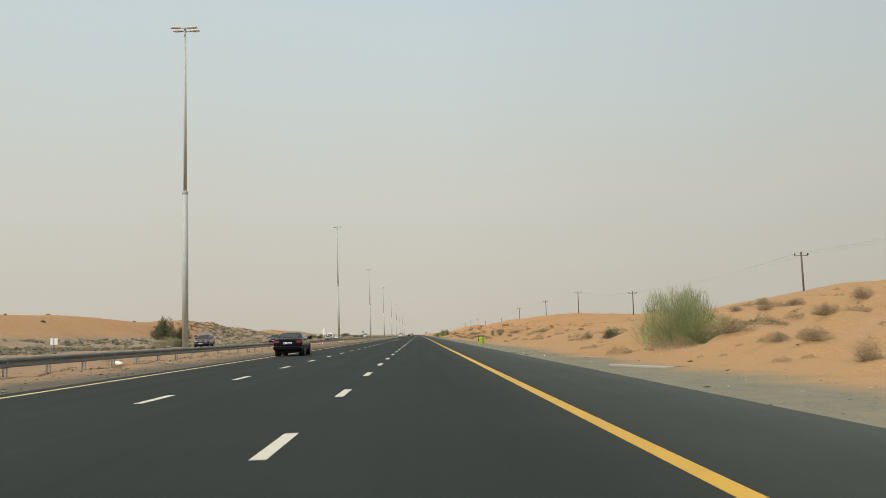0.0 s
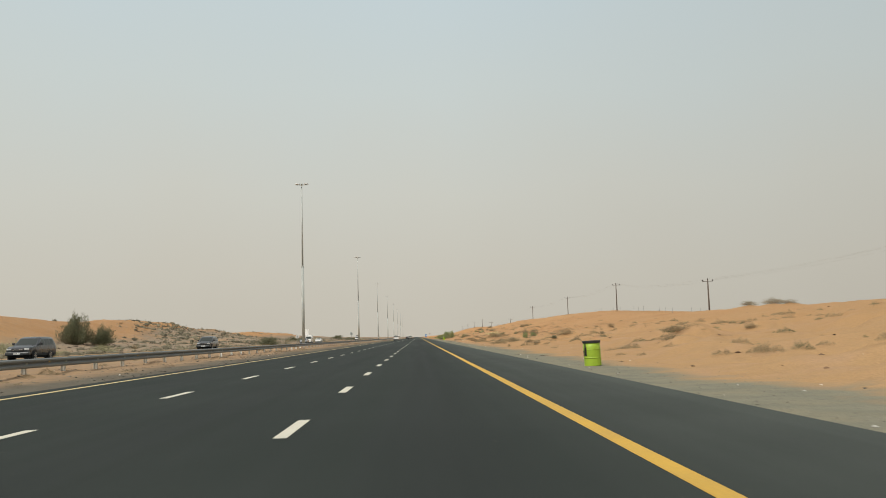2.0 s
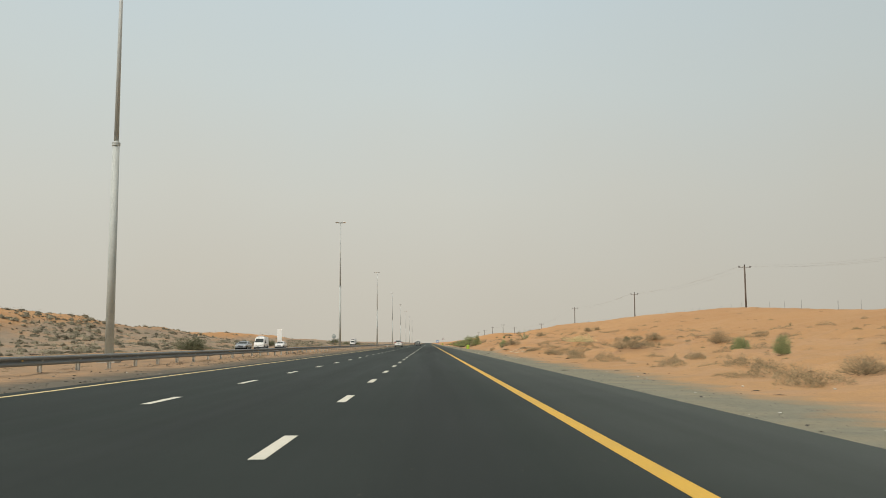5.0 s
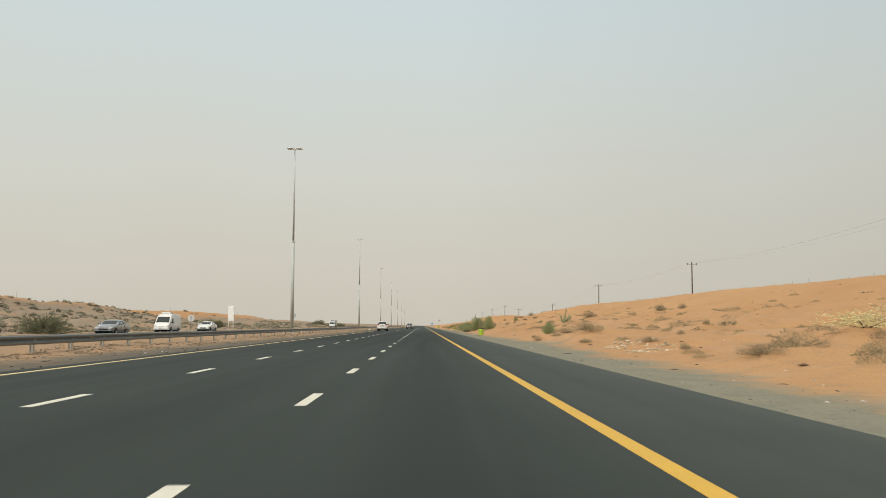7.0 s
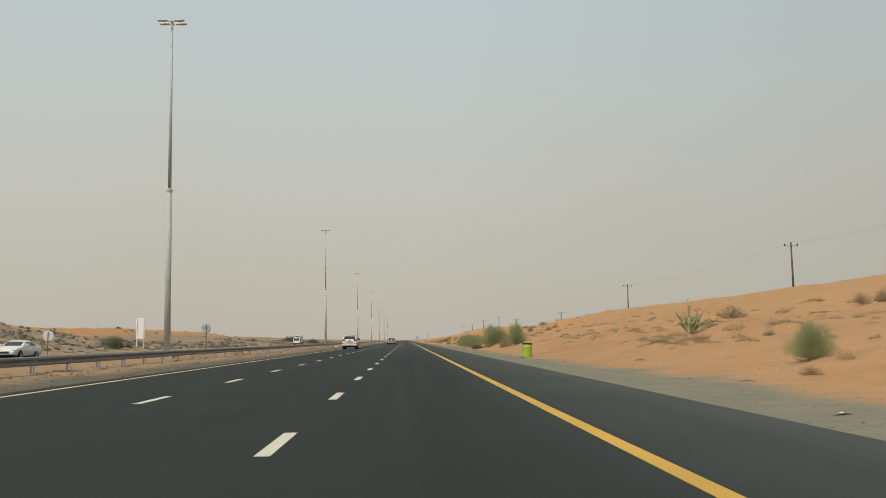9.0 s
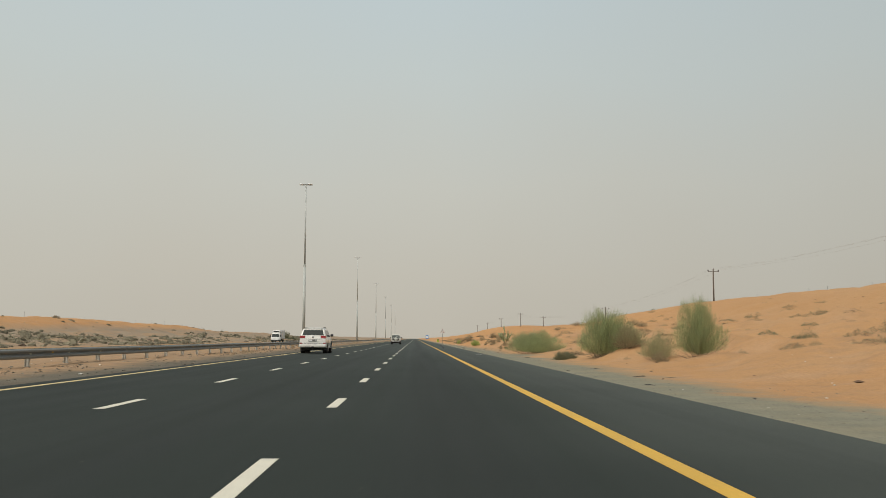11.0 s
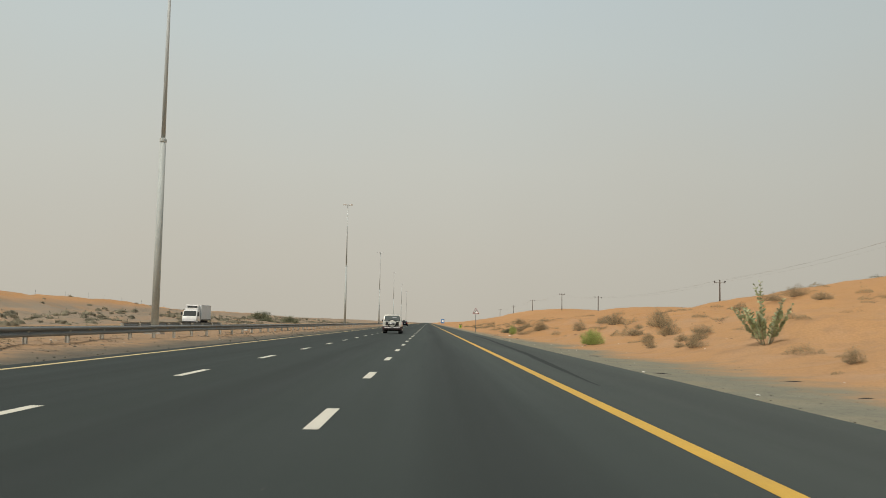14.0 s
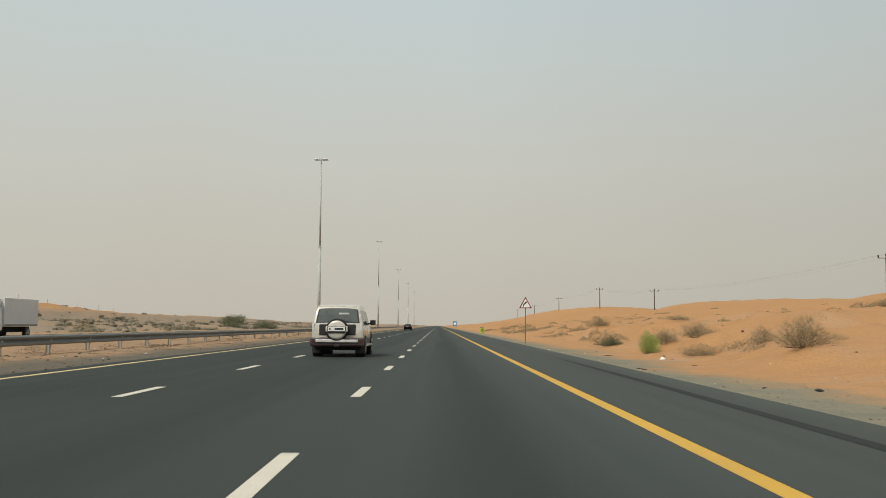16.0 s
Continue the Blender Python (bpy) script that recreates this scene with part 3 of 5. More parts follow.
def lamp_mast(m):
    mast = empty("lighting_mast", m)
    part("plinth", box(-0.5, 0.5, -0.5, 0.5, -0.5, 0.32, bevel=0.04), CONCRETE, mast, "square concrete plinth")
    part("lower_shaft", tube((0, 0, 0.3), (0, 0, 12.2), 0.235, 0.185, 14), MAST_LOW, mast, "thicker weathered grey lower shaft", True)
    part("collar", lathe(bmesh.new(), ((0.19, 12.1), (0.22, 12.12), (0.22, 12.3), (0.15, 12.36)), 14), MAST_LOW, mast)
    part("upper_shaft", tube((0, 0, 12.2), (0, 0, 24.95), 0.135, 0.075, 12), MAST, mast, "slim tapered steel upper shaft", True)
    for sy in (-0.36, 0.36):
        part("cross_arm", tube((-0.62, sy, 24.9), (0.62, sy, 24.9), 0.04, 0.04, 8), MAST, mast)
    part("head_frame", add_tube(tube((0, -0.42, 24.9), (0, 0.42, 24.9), 0.05, 0.05, 8), (0, 0, 24.7), (0, 0, 25.06), 0.09, 0.09, 10), MAST, mast)
    for sx in (-1, 1):
        for sy in (-1, 1):
            bm = bmesh.new()
            rings = []
            for u, w, h in ((0.22, 0.07, 0.05), (0.34, 0.13, 0.09), (0.62, 0.19, 0.14), (0.90, 0.16, 0.11), (1.02, 0.06, 0.04)):
                rings.append([(sx * u, sy * 0.36 + w * math.cos(a), 24.93 + h * (math.sin(a) if math.sin(a) > 0 else 0.45 * math.sin(a)))
                              for a in [2 * math.pi * i / 12 for i in range(12)]])
            add_loft(bm, rings)
            bmesh.ops.recalc_face_normals(bm, faces=bm.faces)
            part("luminaire", bm, LAMP_CASE, mast, "pale oval floodlight housing", True)
    return tagged(mast, "tall tapered grey steel lighting mast with four lamps", "lighting mast", "masts along the median")


_first = lamp_mast(pose(-17.3, 65.5, 0.0, 0, -0.25, 0))
for _k in range(1, 9):
    copy_thing(_first, pose(-17.2, 65.5 + 123.7 * _k, 0.0, 0, -0.25, 0.4 * (_k % 3)))

# ---- guard rail along the median ----
rail = tagged(empty("guardrail", pose(-13.6, 0, 0)), "dull galvanised steel crash barrier on short posts", "guardrail")
W_BEAM = ((0.00, 0.36), (0.05, 0.375), (0.085, 0.405), (0.085, 0.455), (0.03, 0.50), (0.0, 0.53), (0.03, 0.56), (0.085, 0.605), (0.085, 0.655), (0.05, 0.685), (0.0, 0.70))


def beam(length):
    bm = bmesh.new()
    prof = list(W_BEAM) + [(a - 0.012, b) for a, b in reversed(W_BEAM)]
    return add_loft(bm, [[(a, y, b) for a, b in prof] for y in (0.0, length)])


beam_mesh = bpy.data.meshes.new("beam")
_bm = beam(4 * 3.4115 + 0.05)
bmesh.ops.recalc_face_normals(_bm, faces=_bm.faces)
_bm.to_mesh(beam_mesh)
_bm.free()
beam_mesh.materials.append(GALV)
POST = shader("dusty_post_steel", (0.44, 0.42, 0.365), 0.75, vary=0.2, scale=1.2, fine=14, bump=0.1)
POST_W = shader("white_post_paint", (0.80, 0.80, 0.76), 0.6, vary=0.08, scale=2, fine=14, bump=0.05)
post_mesh = bpy.data.meshes.new("post")
_bm = add_box(add_box(box(-0.15, -0.135, -0.065, 0.065, -0.6, 0.66), -0.03, -0.015, -0.065, 0.065, -0.6, 0.66), -0.135, -0.03, -0.01, 0.01, -0.6, 0.66)
add_box(_bm, -0.014, 0.03, -0.06, 0.06, 0.44, 0.68)
_bm.to_mesh(post_mesh)
_bm.free()
post_mesh.materials.append(POST)
white_post_mesh = post_mesh.copy()
white_post_mesh.materials.clear()
white_post_mesh.materials.append(POST_W)
AMBER = shader("amber_reflector", (0.75, 0.45, 0.12), 0.3, bump=0)
for _k in range(-2, 58):
    _rz = 0.12 * noise.noise(Vector((_k * 0.7, 0, 5)))
    share("beam", beam_mesh, rail, pose(0, 2.16 + 13.646 * _k, 0.02 * noise.noise(Vector((_k * 1.7, 0, 0))), 0, 0, _rz))
for _k in range(-5, 230):
    _y = 2.16 + 3.4115 * _k
    share("post", white_post_mesh if _k in (34, 35, 36, 44, 45, 46) else post_mesh, rail, pose(0.02 * noise.noise(Vector((_k, 2, 0))), _y, 0, 1.5 * noise.noise(Vector((_k, 9, 0))), 0, 0))
for _k in range(3, 45):
    part("reflector", box(0.087, 0.10, -0.04, 0.04, 0.535, 0.585), AMBER, rail, at=pose(0, 7.28 + 10.2345 * _k, 0))


# a short length of barrier in front of one mast, facing the other carriageway
rail_short = tagged(empty("guardrail", pose(-20.5, 467.5, 0, 0, 0, 180)), "short galvanised steel barrier guarding a lighting mast", "guardrail")
for _k in range(2):
    share("beam", beam_mesh, rail_short, pose(0, 13.646 * _k, 0))
for _k in range(9):
    share("post", post_mesh, rail_short, pose(0, 0.05 + 3.4115 * _k, 0))

# ---- power line on the dune crest ----
def power_pole(x, y, top, armed=True):
    base = height(x, y)
    pole = empty("power_pole", pose(x, y, base, 1.2 * noise.noise(Vector((x, y, 0))), 2.0 * noise.noise(Vector((y, x, 0))), 0))
    h = top - base
    part("shaft", tube((0, 0, -1.0), (0, 0, h), 0.15, 0.11, 10), WOOD, pole, "", True)
    if armed:
        part("cross_arm", box(-0.98, 0.98, -0.035, 0.035, h - 0.27, h - 0.20), WOOD, pole)
        for sx in (-0.92, 0.0, 0.92):
            b = h - 0.20 if sx else h
            part("insulator", lathe(bmesh.new(), ((0.03, b), (0.12, b + 0.05), (0.07, b + 0.13), (0.13, b + 0.19), (0.07, b + 0.27), (0.02, b + 0.31)), 10, "z", (sx, 0, 0)), INSUL, pole, "", True)
    return tagged(pole, "dark weathered wooden power pole with a short cross-arm", "power pole", "poles of the power line")


POLES = ((53.4, 20.0, 11.6), (53.4, 118.8, 10.95), (52.6, 211.6, 10.04), (52.5, 283.8, 13.6), (54.3, 369.0, 13.9), (52.9, 454.9, 13.5), (51.0, 534.6, 9.5), (48.5, 631.5, 9.5),
         (47.0, 689.6, 12.3), (46.2, 770.0, 12.0), (45.6, 850.0, 11.0), (45.0, 930.0, 10.5))
for _p in POLES:
    power_pole(*_p)
for (_x0, _y0, _z0), (_x1, _y1, _z1) in zip(POLES, POLES[1:]):
    for _s in (-0.92, 0.0, 0.92):
        _bm = bmesh.new()
        _rings = []
        for _k in range(17):
            _u = _k / 16
            _c = Vector((_x0 + (_x1 - _x0) * _u + _s, _y0 + (_y1 - _y0) * _u, _z0 + (_z1 - _z0) * _u + (0.0 if _s else 0.3) - 1.0 * 4 * _u * (1 - _u)))
            _rings.append([_c + 0.0048 * Vector((math.cos(a), 0, math.sin(a))) for a in (0.5, 2.6, 4.7)])
        add_loft(_bm, _rings)
        tagged(obj("power_cable", _bm, WIRE), "thin bare power cable sagging between two poles", "cable", "cables of the power line")


# ---- old fence posts behind the crest ----
_bm = tube((0, 0, -0.5), (0, 0, 1.35), 0.026, 0.022, 6)
_f = empty("fence_post", pose(57, 230, height(57, 230)))
part("stake", _bm, GALV, _f)
tagged(_f, "thin leaning stake of a broken desert fence", "fence post", "fence stakes on the dune")
for _k in range(1, 38):
    _y = 230 + 8.2 * _k
    copy_thing(_f, pose(57 + math.sin(_k * 2.1), _y, height(57, _y), 3 * math.sin(_k * 5.3), 3 * math.cos(_k * 3.7), 0))
for _k in range(11):
    _x, _y = -86 + 0.8 * math.sin(_k * 1.7), (375, 381, 497)[_k] if _k < 3 else 575 + 13.4 * (_k - 3)
    copy_thing(_f, pose(_x, _y, height(_x, _y), 2.5 * math.sin(_k * 3.1), 2.5 * math.cos(_k * 4.3), 0))

# ---- road signs ----
SIGN_W = shader("white_sign_sheet", (0.90, 0.90, 0.87), 0.45, vary=0.05, scale=3, bump=0)
SIGN_R = shader("red_sign_sheet", (0.20, 0.035, 0.03), 0.45, vary=0.08, scale=3, bump=0)
SIGN_K = shader("black_sign_sheet", (0.02, 0.02, 0.02), 0.5, bump=0)
# blue made paler, with the haze of its distance put into the colour
SIGN_B = shader("haze_paled_blue_sheet", (0.11, 0.25, 0.50), 0.45, vary=0.06, bump=0)
SIGN_BACK = shader("bare_sign_back", (0.66, 0.67, 0.65), 0.5, 0.0, vary=0.08, scale=3, bump=0)


def prism(points, y0, y1):
    bm = bmesh.new()
    return add_loft(bm, [[(x, y0, z) for x, z in points], [(x, y1, z) for x, z in points]])


def rounded(points, r=0.06, n=4):
    out = []
    k = len(points)
    for i, p in enumerate(points):
        p = Vector(p)
        a, b = (Vector(points[i - 1]) - p).normalized(), (Vector(points[(i + 1) % k]) - p).normalized()
        for j in range(n + 1):
            u = j / n
            out.append(tuple(p + a * r * (1 - u) ** 2 + b * r * u ** 2))
    return out


warn = empty("warning_sign", pose(6.07, 498.1, height(6.07, 498.1)))
part("post", tube((0, 0.04, -0.4), (0, 0.04, 3.1), 0.035, 0.035, 10), GALV, warn)
part("plate", prism(rounded([(-0.46, 2.44), (0.46, 2.44), (0, 3.27)]), -0.005, 0.005), SIGN_R, warn, "red-bordered triangular plate")
part("field", prism(rounded([(-0.345, 2.505), (0.345, 2.505), (0, 3.13)], 0.04), -0.010, -0.006), SIGN_W, warn, "white inner triangle")
part("symbol", prism([(-0.20, 2.56), (-0.14, 2.56), (-0.10, 2.68), (0.04, 2.78), (0.10, 2.86), (0.06, 2.93), (-0.02, 2.90), (-0.06, 2.82), (-0.17, 2.72)], -0.014, -0.011), SIGN_K, warn, "black warning symbol")
tagged(warn, "red and white triangular warning sign on a galvanised post", "road sign")

service = empty("information_sign", pose(6.8, 800.0, height(6.8, 800.0)))
for _x in (-0.6, 0.6):
    part("post", tube((_x, 0.05, -0.4), (_x, 0.05, 2.6), 0.04, 0.04, 8), GALV, service)
part("plate", box(-0.8, 0.8, -0.012, 0.012, 0.9, 3.0, bevel=0.01), SIGN_B, service, "blue rectangular plate")
part("symbol", box(-0.45, 0.45, -0.02, -0.014, 1.5, 2.4), SIGN_W, service, "white panel")
tagged(service, "distant blue information sign on two posts", "road sign")

board = empty("sign_board", pose(-41.9, 388.8, height(-41.9, 388.8)))
part("plate", box(-0.66, 0.66, -0.012, 0.012, 1.35, 4.6, bevel=0.01), SIGN_W, board, "tall white plate seen from behind")
for _x in (-0.52, 0.52):
    part("post", tube((_x, -0.06, -0.4), (_x, -0.06, 4.5), 0.055, 0.055, 8), SIGN_W, board)
for _z in (1.7, 2.5, 3.3, 4.2):
    part("stiffener", box(-0.62, 0.62, -0.045, -0.014, _z - 0.03, _z + 0.03), SIGN_W, board)
tagged(board, "back of a tall white road sign on two posts", "road sign")


def disc_sign(x, y, z, r, material, label):
    ob = empty("round_sign", pose(x, y, height(x, y)))
    z -= height(x, y)
    part("post", tube((0, -0.05, -0.4), (0, -0.05, z + r * 0.7), 0.05, 0.05, 8), GALV, ob)
    part("plate", lathe(bmesh.new(), ((r, -0.012), (r, 0.012)), 28, "y", (0, 0, z)), material, ob)
    part("bracket", box(-r * 0.7, r * 0.7, -0.05, -0.014, z + r * 0.3, z + r * 0.42), SIGN_BACK, ob)
    part("bracket", box(-r * 0.7, r * 0.7, -0.05, -0.014, z - r * 0.42, z - r * 0.3), SIGN_BACK, ob)
    return tagged(ob, label, "road sign", "round signs facing the oncoming lanes")


disc_sign(-40.1, 348.9, 2.1, 0.60, SIGN_BACK, "pale back of a round road sign on a post")
disc_sign(-22.0, 346.3, 2.65, 0.52, shader("grey_sign_back", (0.38, 0.43, 0.42), 0.5, 0.0, bump=0), "grey back of a round road sign on a post")

marker = empty("delineator", Matrix.Translation((-41.8, 101.5, height(-41.8, 101.5))) @ Matrix.Diagonal((2.0, 2.0, 1.25, 1)))
part("post", box(-0.03, 0.03, 0.0, 0.04, -0.3, 1.36), GALV, marker)
part("panel", box(-0.21, -0.02, -0.02, -0.002, 0.75, 1.36, bevel=0.006), SIGN_W, marker)
part("panel", box(0.02, 0.21, -0.02, -0.002, 0.75, 1.36, bevel=0.006), SIGN_W, marker)
tagged(marker, "white double marker panel on a short post", "marker post")

# ---- green drum bins on the verge ----
BIN_G = shader("lime_green_paint", (0.33, 0.48, 0.035), 0.5, vary=0.10, scale=3, fine=20, bump=0.05)
BIN_K = shader("black_rubber_rim", (0.018, 0.018, 0.017), 0.6, bump=0)


def drum_bin(m):
    ob = empty("litter_bin", m)
    prof = [(0.28, 0.0), (0.295, 0.01), (0.295, 0.02), (0.295, 0.26), (0.295, 0.27), (0.31, 0.28), (0.31, 0.29), (0.295, 0.30), (0.295, 0.31), (0.295, 0.55), (0.295, 0.56), (0.31, 0.57), (0.31, 0.58), (0.295, 0.59), (0.295, 0.60), (0.295, 0.80)]
    part("drum", lathe(bmesh.new(), prof, 32), BIN_G, ob, "lime green ribbed steel drum", True)
    part("rim", lathe(bmesh.new(), ((0.30, 0.79), (0.315, 0.80), (0.315, 0.865), (0.30, 0.875), (0.26, 0.87), (0.255, 0.80)), 32), BIN_K, ob, "black rim")
    bm = bmesh.new()
    for a0, a1, z0, z1 in ((196, 214, 0.36, 0.66), (199, 211, 0.68, 0.77), (180, 192, 0.36, 0.55)):
        ring = [(0.3125, a0 + (a1 - a0) * i / 4) for i in range(5)]
        low = [bm.verts.new((r * math.cos(radians(a)), r * math.sin(radians(a)), z0)) for r, a in ring]
        top = [bm.verts.new((r * math.cos(radians(a)), r * math.sin(radians(a)), z1)) for r, a in ring]
        for i in range(4):
            bm.faces.new((low[i], low[i + 1], top[i + 1], top[i]))
    part("stencil", bm, BIN_K, ob, "plain black stencilled bars")
    return tagged(ob, "lime green steel drum used as a litter bin", "litter bin", "bins on the verge")


_first = drum_bin(pose(6.25, 86.8, height(6.25, 86.8), 0, -2.5, 8))
copy_thing(_first, pose(7.47, 303.4, height(7.47, 303.4), 0, 1.5, -40))
copy_thing(_first, pose(7.3, 584.7, height(7.3, 584.7), 1, 0, 70))


# ---- vehicles ----
def paint(name, base, metal=0.0, rough=0.3, coat=0.6, spec=0.5):
    return shader(name, base, rough, metal, vary=0.07, scale=1.2, fine=18, bump=0, coat=coat, spec=spec)


PEARL = paint("champagne_silver_paint", (0.64, 0.62, 0.54), 0.25)
WHITE = paint("white_car_paint", (0.74, 0.73, 0.685))
BLACK = paint("black_car_paint", (0.004, 0.0045, 0.0065), 0.0, 0.2, 0.05, 0.12)
SLATE = paint("dark_grey_car_paint", (0.045, 0.05, 0.055), 0.3)
GLASS = shader("tinted_window_glass", (0.048, 0.056, 0.053), 0.06, vary=0.05, bump=0, spec=0.3)
# opaque panes: daylight seen through the cabin is put into the grey
CABIN = shader("cabin_daylight_glass", (0.105, 0.122, 0.115), 0.07, vary=0.25, scale=2.2, fine=5, bump=0, spec=0.4)
RUBBER = shader("tyre_rubber", (0.022, 0.021, 0.020), 0.85, vary=0.15, fine=40, bump=0.2)
ALLOY = shader("alloy_rim", (0.50, 0.50, 0.49), 0.3, 0.8, vary=0.06, bump=0)
TRIM = shader("black_plastic_trim", (0.022, 0.022, 0.023), 0.6, vary=0.1, bump=0.05)
CHROME = shader("chrome_trim", (0.70, 0.70, 0.70), 0.15, 0.95, vary=0.03, bump=0)
RED_LENS = shader("red_lamp_lens", (0.27, 0.018, 0.024), 0.15, vary=0.05, bump=0, coat=0.5)
PINK_LENS = shader("pale_red_lens", (0.50, 0.10, 0.10), 0.12, vary=0.05, bump=0, coat=0.5)
CLEAR_LENS = shader("clear_lamp_lens", (0.66, 0.66, 0.64), 0.12, vary=0.05, bump=0, coat=0.5)
PLATE = shader("number_plate_white", (0.80, 0.80, 0.77), 0.5, vary=0.04, bump=0)
MAROON = paint("maroon_bumper_paint", (0.040, 0.024, 0.025), 0.1, 0.4)
UNDER = shader("underbody", (0.012, 0.012, 0.012), 0.9, bump=0)


def crisp(ob, degrees=38):
    ob.data.shade_smooth()
    ob.data.set_sharp_from_angle(angle=radians(degrees))
    return ob


class Shape:
    """A car body: stations along y give the underside, the top and the width; the sides lean in above the belt."""

    def __init__(self, half, belt, roof, roof_half, stations):
        self.half, self.belt, self.roof, self.roof_half, self.st = half, belt, roof, roof_half, stations

    def lean(self, z):
        return float(np.interp(z, [0.3, 0.5, 0.5 + 0.4 * (self.belt - 0.5), self.belt, self.roof], [0.93, 0.985, 1.0, 0.975, self.roof_half / self.half]))

    def at(self, y):
        ys = [s[0] for s in self.st]
        return [float(np.interp(y, ys, [s[k] for s in self.st])) for k in (1, 2, 3)]

    def side(self, y, z):
        zb, zt, ws = self.at(y)
        u = (z - zb) / max(zt - zb, 0.01)
        inset = float(np.interp(u, [0.90, 0.97, 1.0], [0.0, 0.02, 0.08]))
        return self.half * self.lean(z) * ws - inset

    def rear(self, z):
        k = max(range(len(self.st)), key=lambda i: self.st[i][2])
        return float(np.interp(z, [s[2] for s in self.st[:k + 1]], [s[0] for s in self.st[:k + 1]]))

    def front(self, z):
        k = max(range(len(self.st)), key=lambda i: self.st[i][2])
        tail = self.st[k:][::-1]
        return float(np.interp(z, [s[2] for s in tail], [s[0] for s in tail]))

    def skin(self):
        bm = bmesh.new()
        us = (0.0, 0.05, 0.15, 0.3, 0.45, 0.6, 0.75, 0.90, 0.97, 1.0)
        ys = []
        for a, b in zip(self.st, self.st[1:]):
            n = max(1, int((b[0] - a[0]) / 0.35))
            ys += [a[0] + (b[0] - a[0]) * i / n for i in range(n)]
        ys.append(self.st[-1][0])
        rings = []
        for y in ys:
            zb, zt, _ = self.at(y)
            right = [(self.side(y, zb + u * (zt - zb)), y, zb + u * (zt - zb)) for u in us]
            w = right[-1][0]
            crown = [(w * c, y, zt + 0.018 * (1 - c * c)) for c in (0.6, 0.2, -0.2, -0.6)]
            rings.append(right + crown + [(-x, yy, z) for x, yy, z in reversed(right)])
        add_loft(bm, rings)
        bmesh.ops.recalc_face_normals(bm, faces=bm.faces)
        return bm

    def side_panel(self, sign, corners, lift=0.006):
        """A pane on the flank: corners (y, z) from rear bottom round to rear top."""
        bm = bmesh.new()
        (a, b, c, d), n, grid = corners, 4, []
        for j in range(n + 1):
            row = []
            for i in range(n + 1):
                u, v = i / n, j / n
                y = (a[0] * (1 - u) + b[0] * u) * (1 - v) + (d[0] * (1 - u) + c[0] * u) * v
                z = (a[1] * (1 - u) + b[1] * u) * (1 - v) + (d[1] * (1 - u) + c[1] * u) * v
                row.append(bm.verts.new((sign * (self.side(y, z) + lift), y, z)))
            grid.append(row)
        for r0, r1 in zip(grid, grid[1:]):
            for i in range(n):
                bm.faces.new((r0[i], r0[i + 1], r1[i + 1], r1[i]))
        return bm

    def end_panel(self, rear, x0, x1, z0, z1, narrow=0.0, lift=0.008):
        """A pane on the tail or the windscreen."""
        bm = bmesh.new()
        n, grid = 5, []
        for j in range(n + 1):
            z = z0 + (z1 - z0) * j / n
            y = self.rear(z) - lift if rear else self.front(z) + lift
            s = 1 - narrow * j / n
            grid.append([bm.verts.new((s * (x0 + (x1 - x0) * i / n), y, z + 0.018 * (1 - (2 * i / n - 1) ** 2))) for i in range(n + 1)])
        for r0, r1 in zip(grid, grid[1:]):
            for i in range(n):
                bm.faces.new((r0[i], r0[i + 1], r1[i + 1], r1[i]))
        return bm


def wheel(car, x, y, r, w, sign, spokes=6):
    """A tyre with a spoked rim, and a black disc for the shade between the spokes."""
    prof = ((r * 0.62, -w / 2), (r * 0.92, -w / 2), (r * 0.99, -w * 0.36), (r, 0), (r * 0.99, w * 0.36), (r * 0.92, w / 2), (r * 0.62, w / 2))
    hub = part("wheel", lathe(bmesh.new(), prof, 28, "x", (x, y, r)), RUBBER, car, "black rubber tyre", True)
    bm = lathe(bmesh.new(), ((r * 0.66, w * 0.42), (r * 0.66, w * 0.51), (r * 0.60, w * 0.51), (r * 0.57, w * 0.475), (0.02, w * 0.475)), 28, "x")
    for i in range(spokes):
        a = 2 * math.pi * i / spokes
        s = bmesh.ops.create_cube(bm, size=1.0)
        bmesh.ops.scale(bm, vec=(w * 0.05, r * 0.56, r * 0.17), verts=s["verts"])
        bmesh.ops.translate(bm, vec=(w * 0.50, r * 0.31, 0), verts=s["verts"])
        bmesh.ops.rotate(bm, cent=(0, 0, 0), matrix=Matrix.Rotation(a, 3, "X"), verts=s["verts"])
    if sign < 0:
        bmesh.ops.scale(bm, vec=(-1, 1, 1), verts=bm.verts)
        bmesh.ops.reverse_faces(bm, faces=bm.faces)
    bmesh.ops.translate(bm, vec=(x, y, r), verts=bm.verts)
    part("rim", bm, ALLOY, hub, "silver alloy rim")
    # black disc stands in for the shade in the gaps between spokes
    bm = lathe(bmesh.new(), ((r * 0.58, w * 0.478), (r * 0.56, w * 0.482), (r * 0.10, w * 0.482)), 28, "x")
    bmesh.ops.scale(bm, vec=(sign, 1, 1), verts=bm.verts)
    bmesh.ops.translate(bm, vec=(x, y, r), verts=bm.verts)
    part("spoke_gap_shade", bm, UNDER, hub, "black disc for the shade behind the spokes")


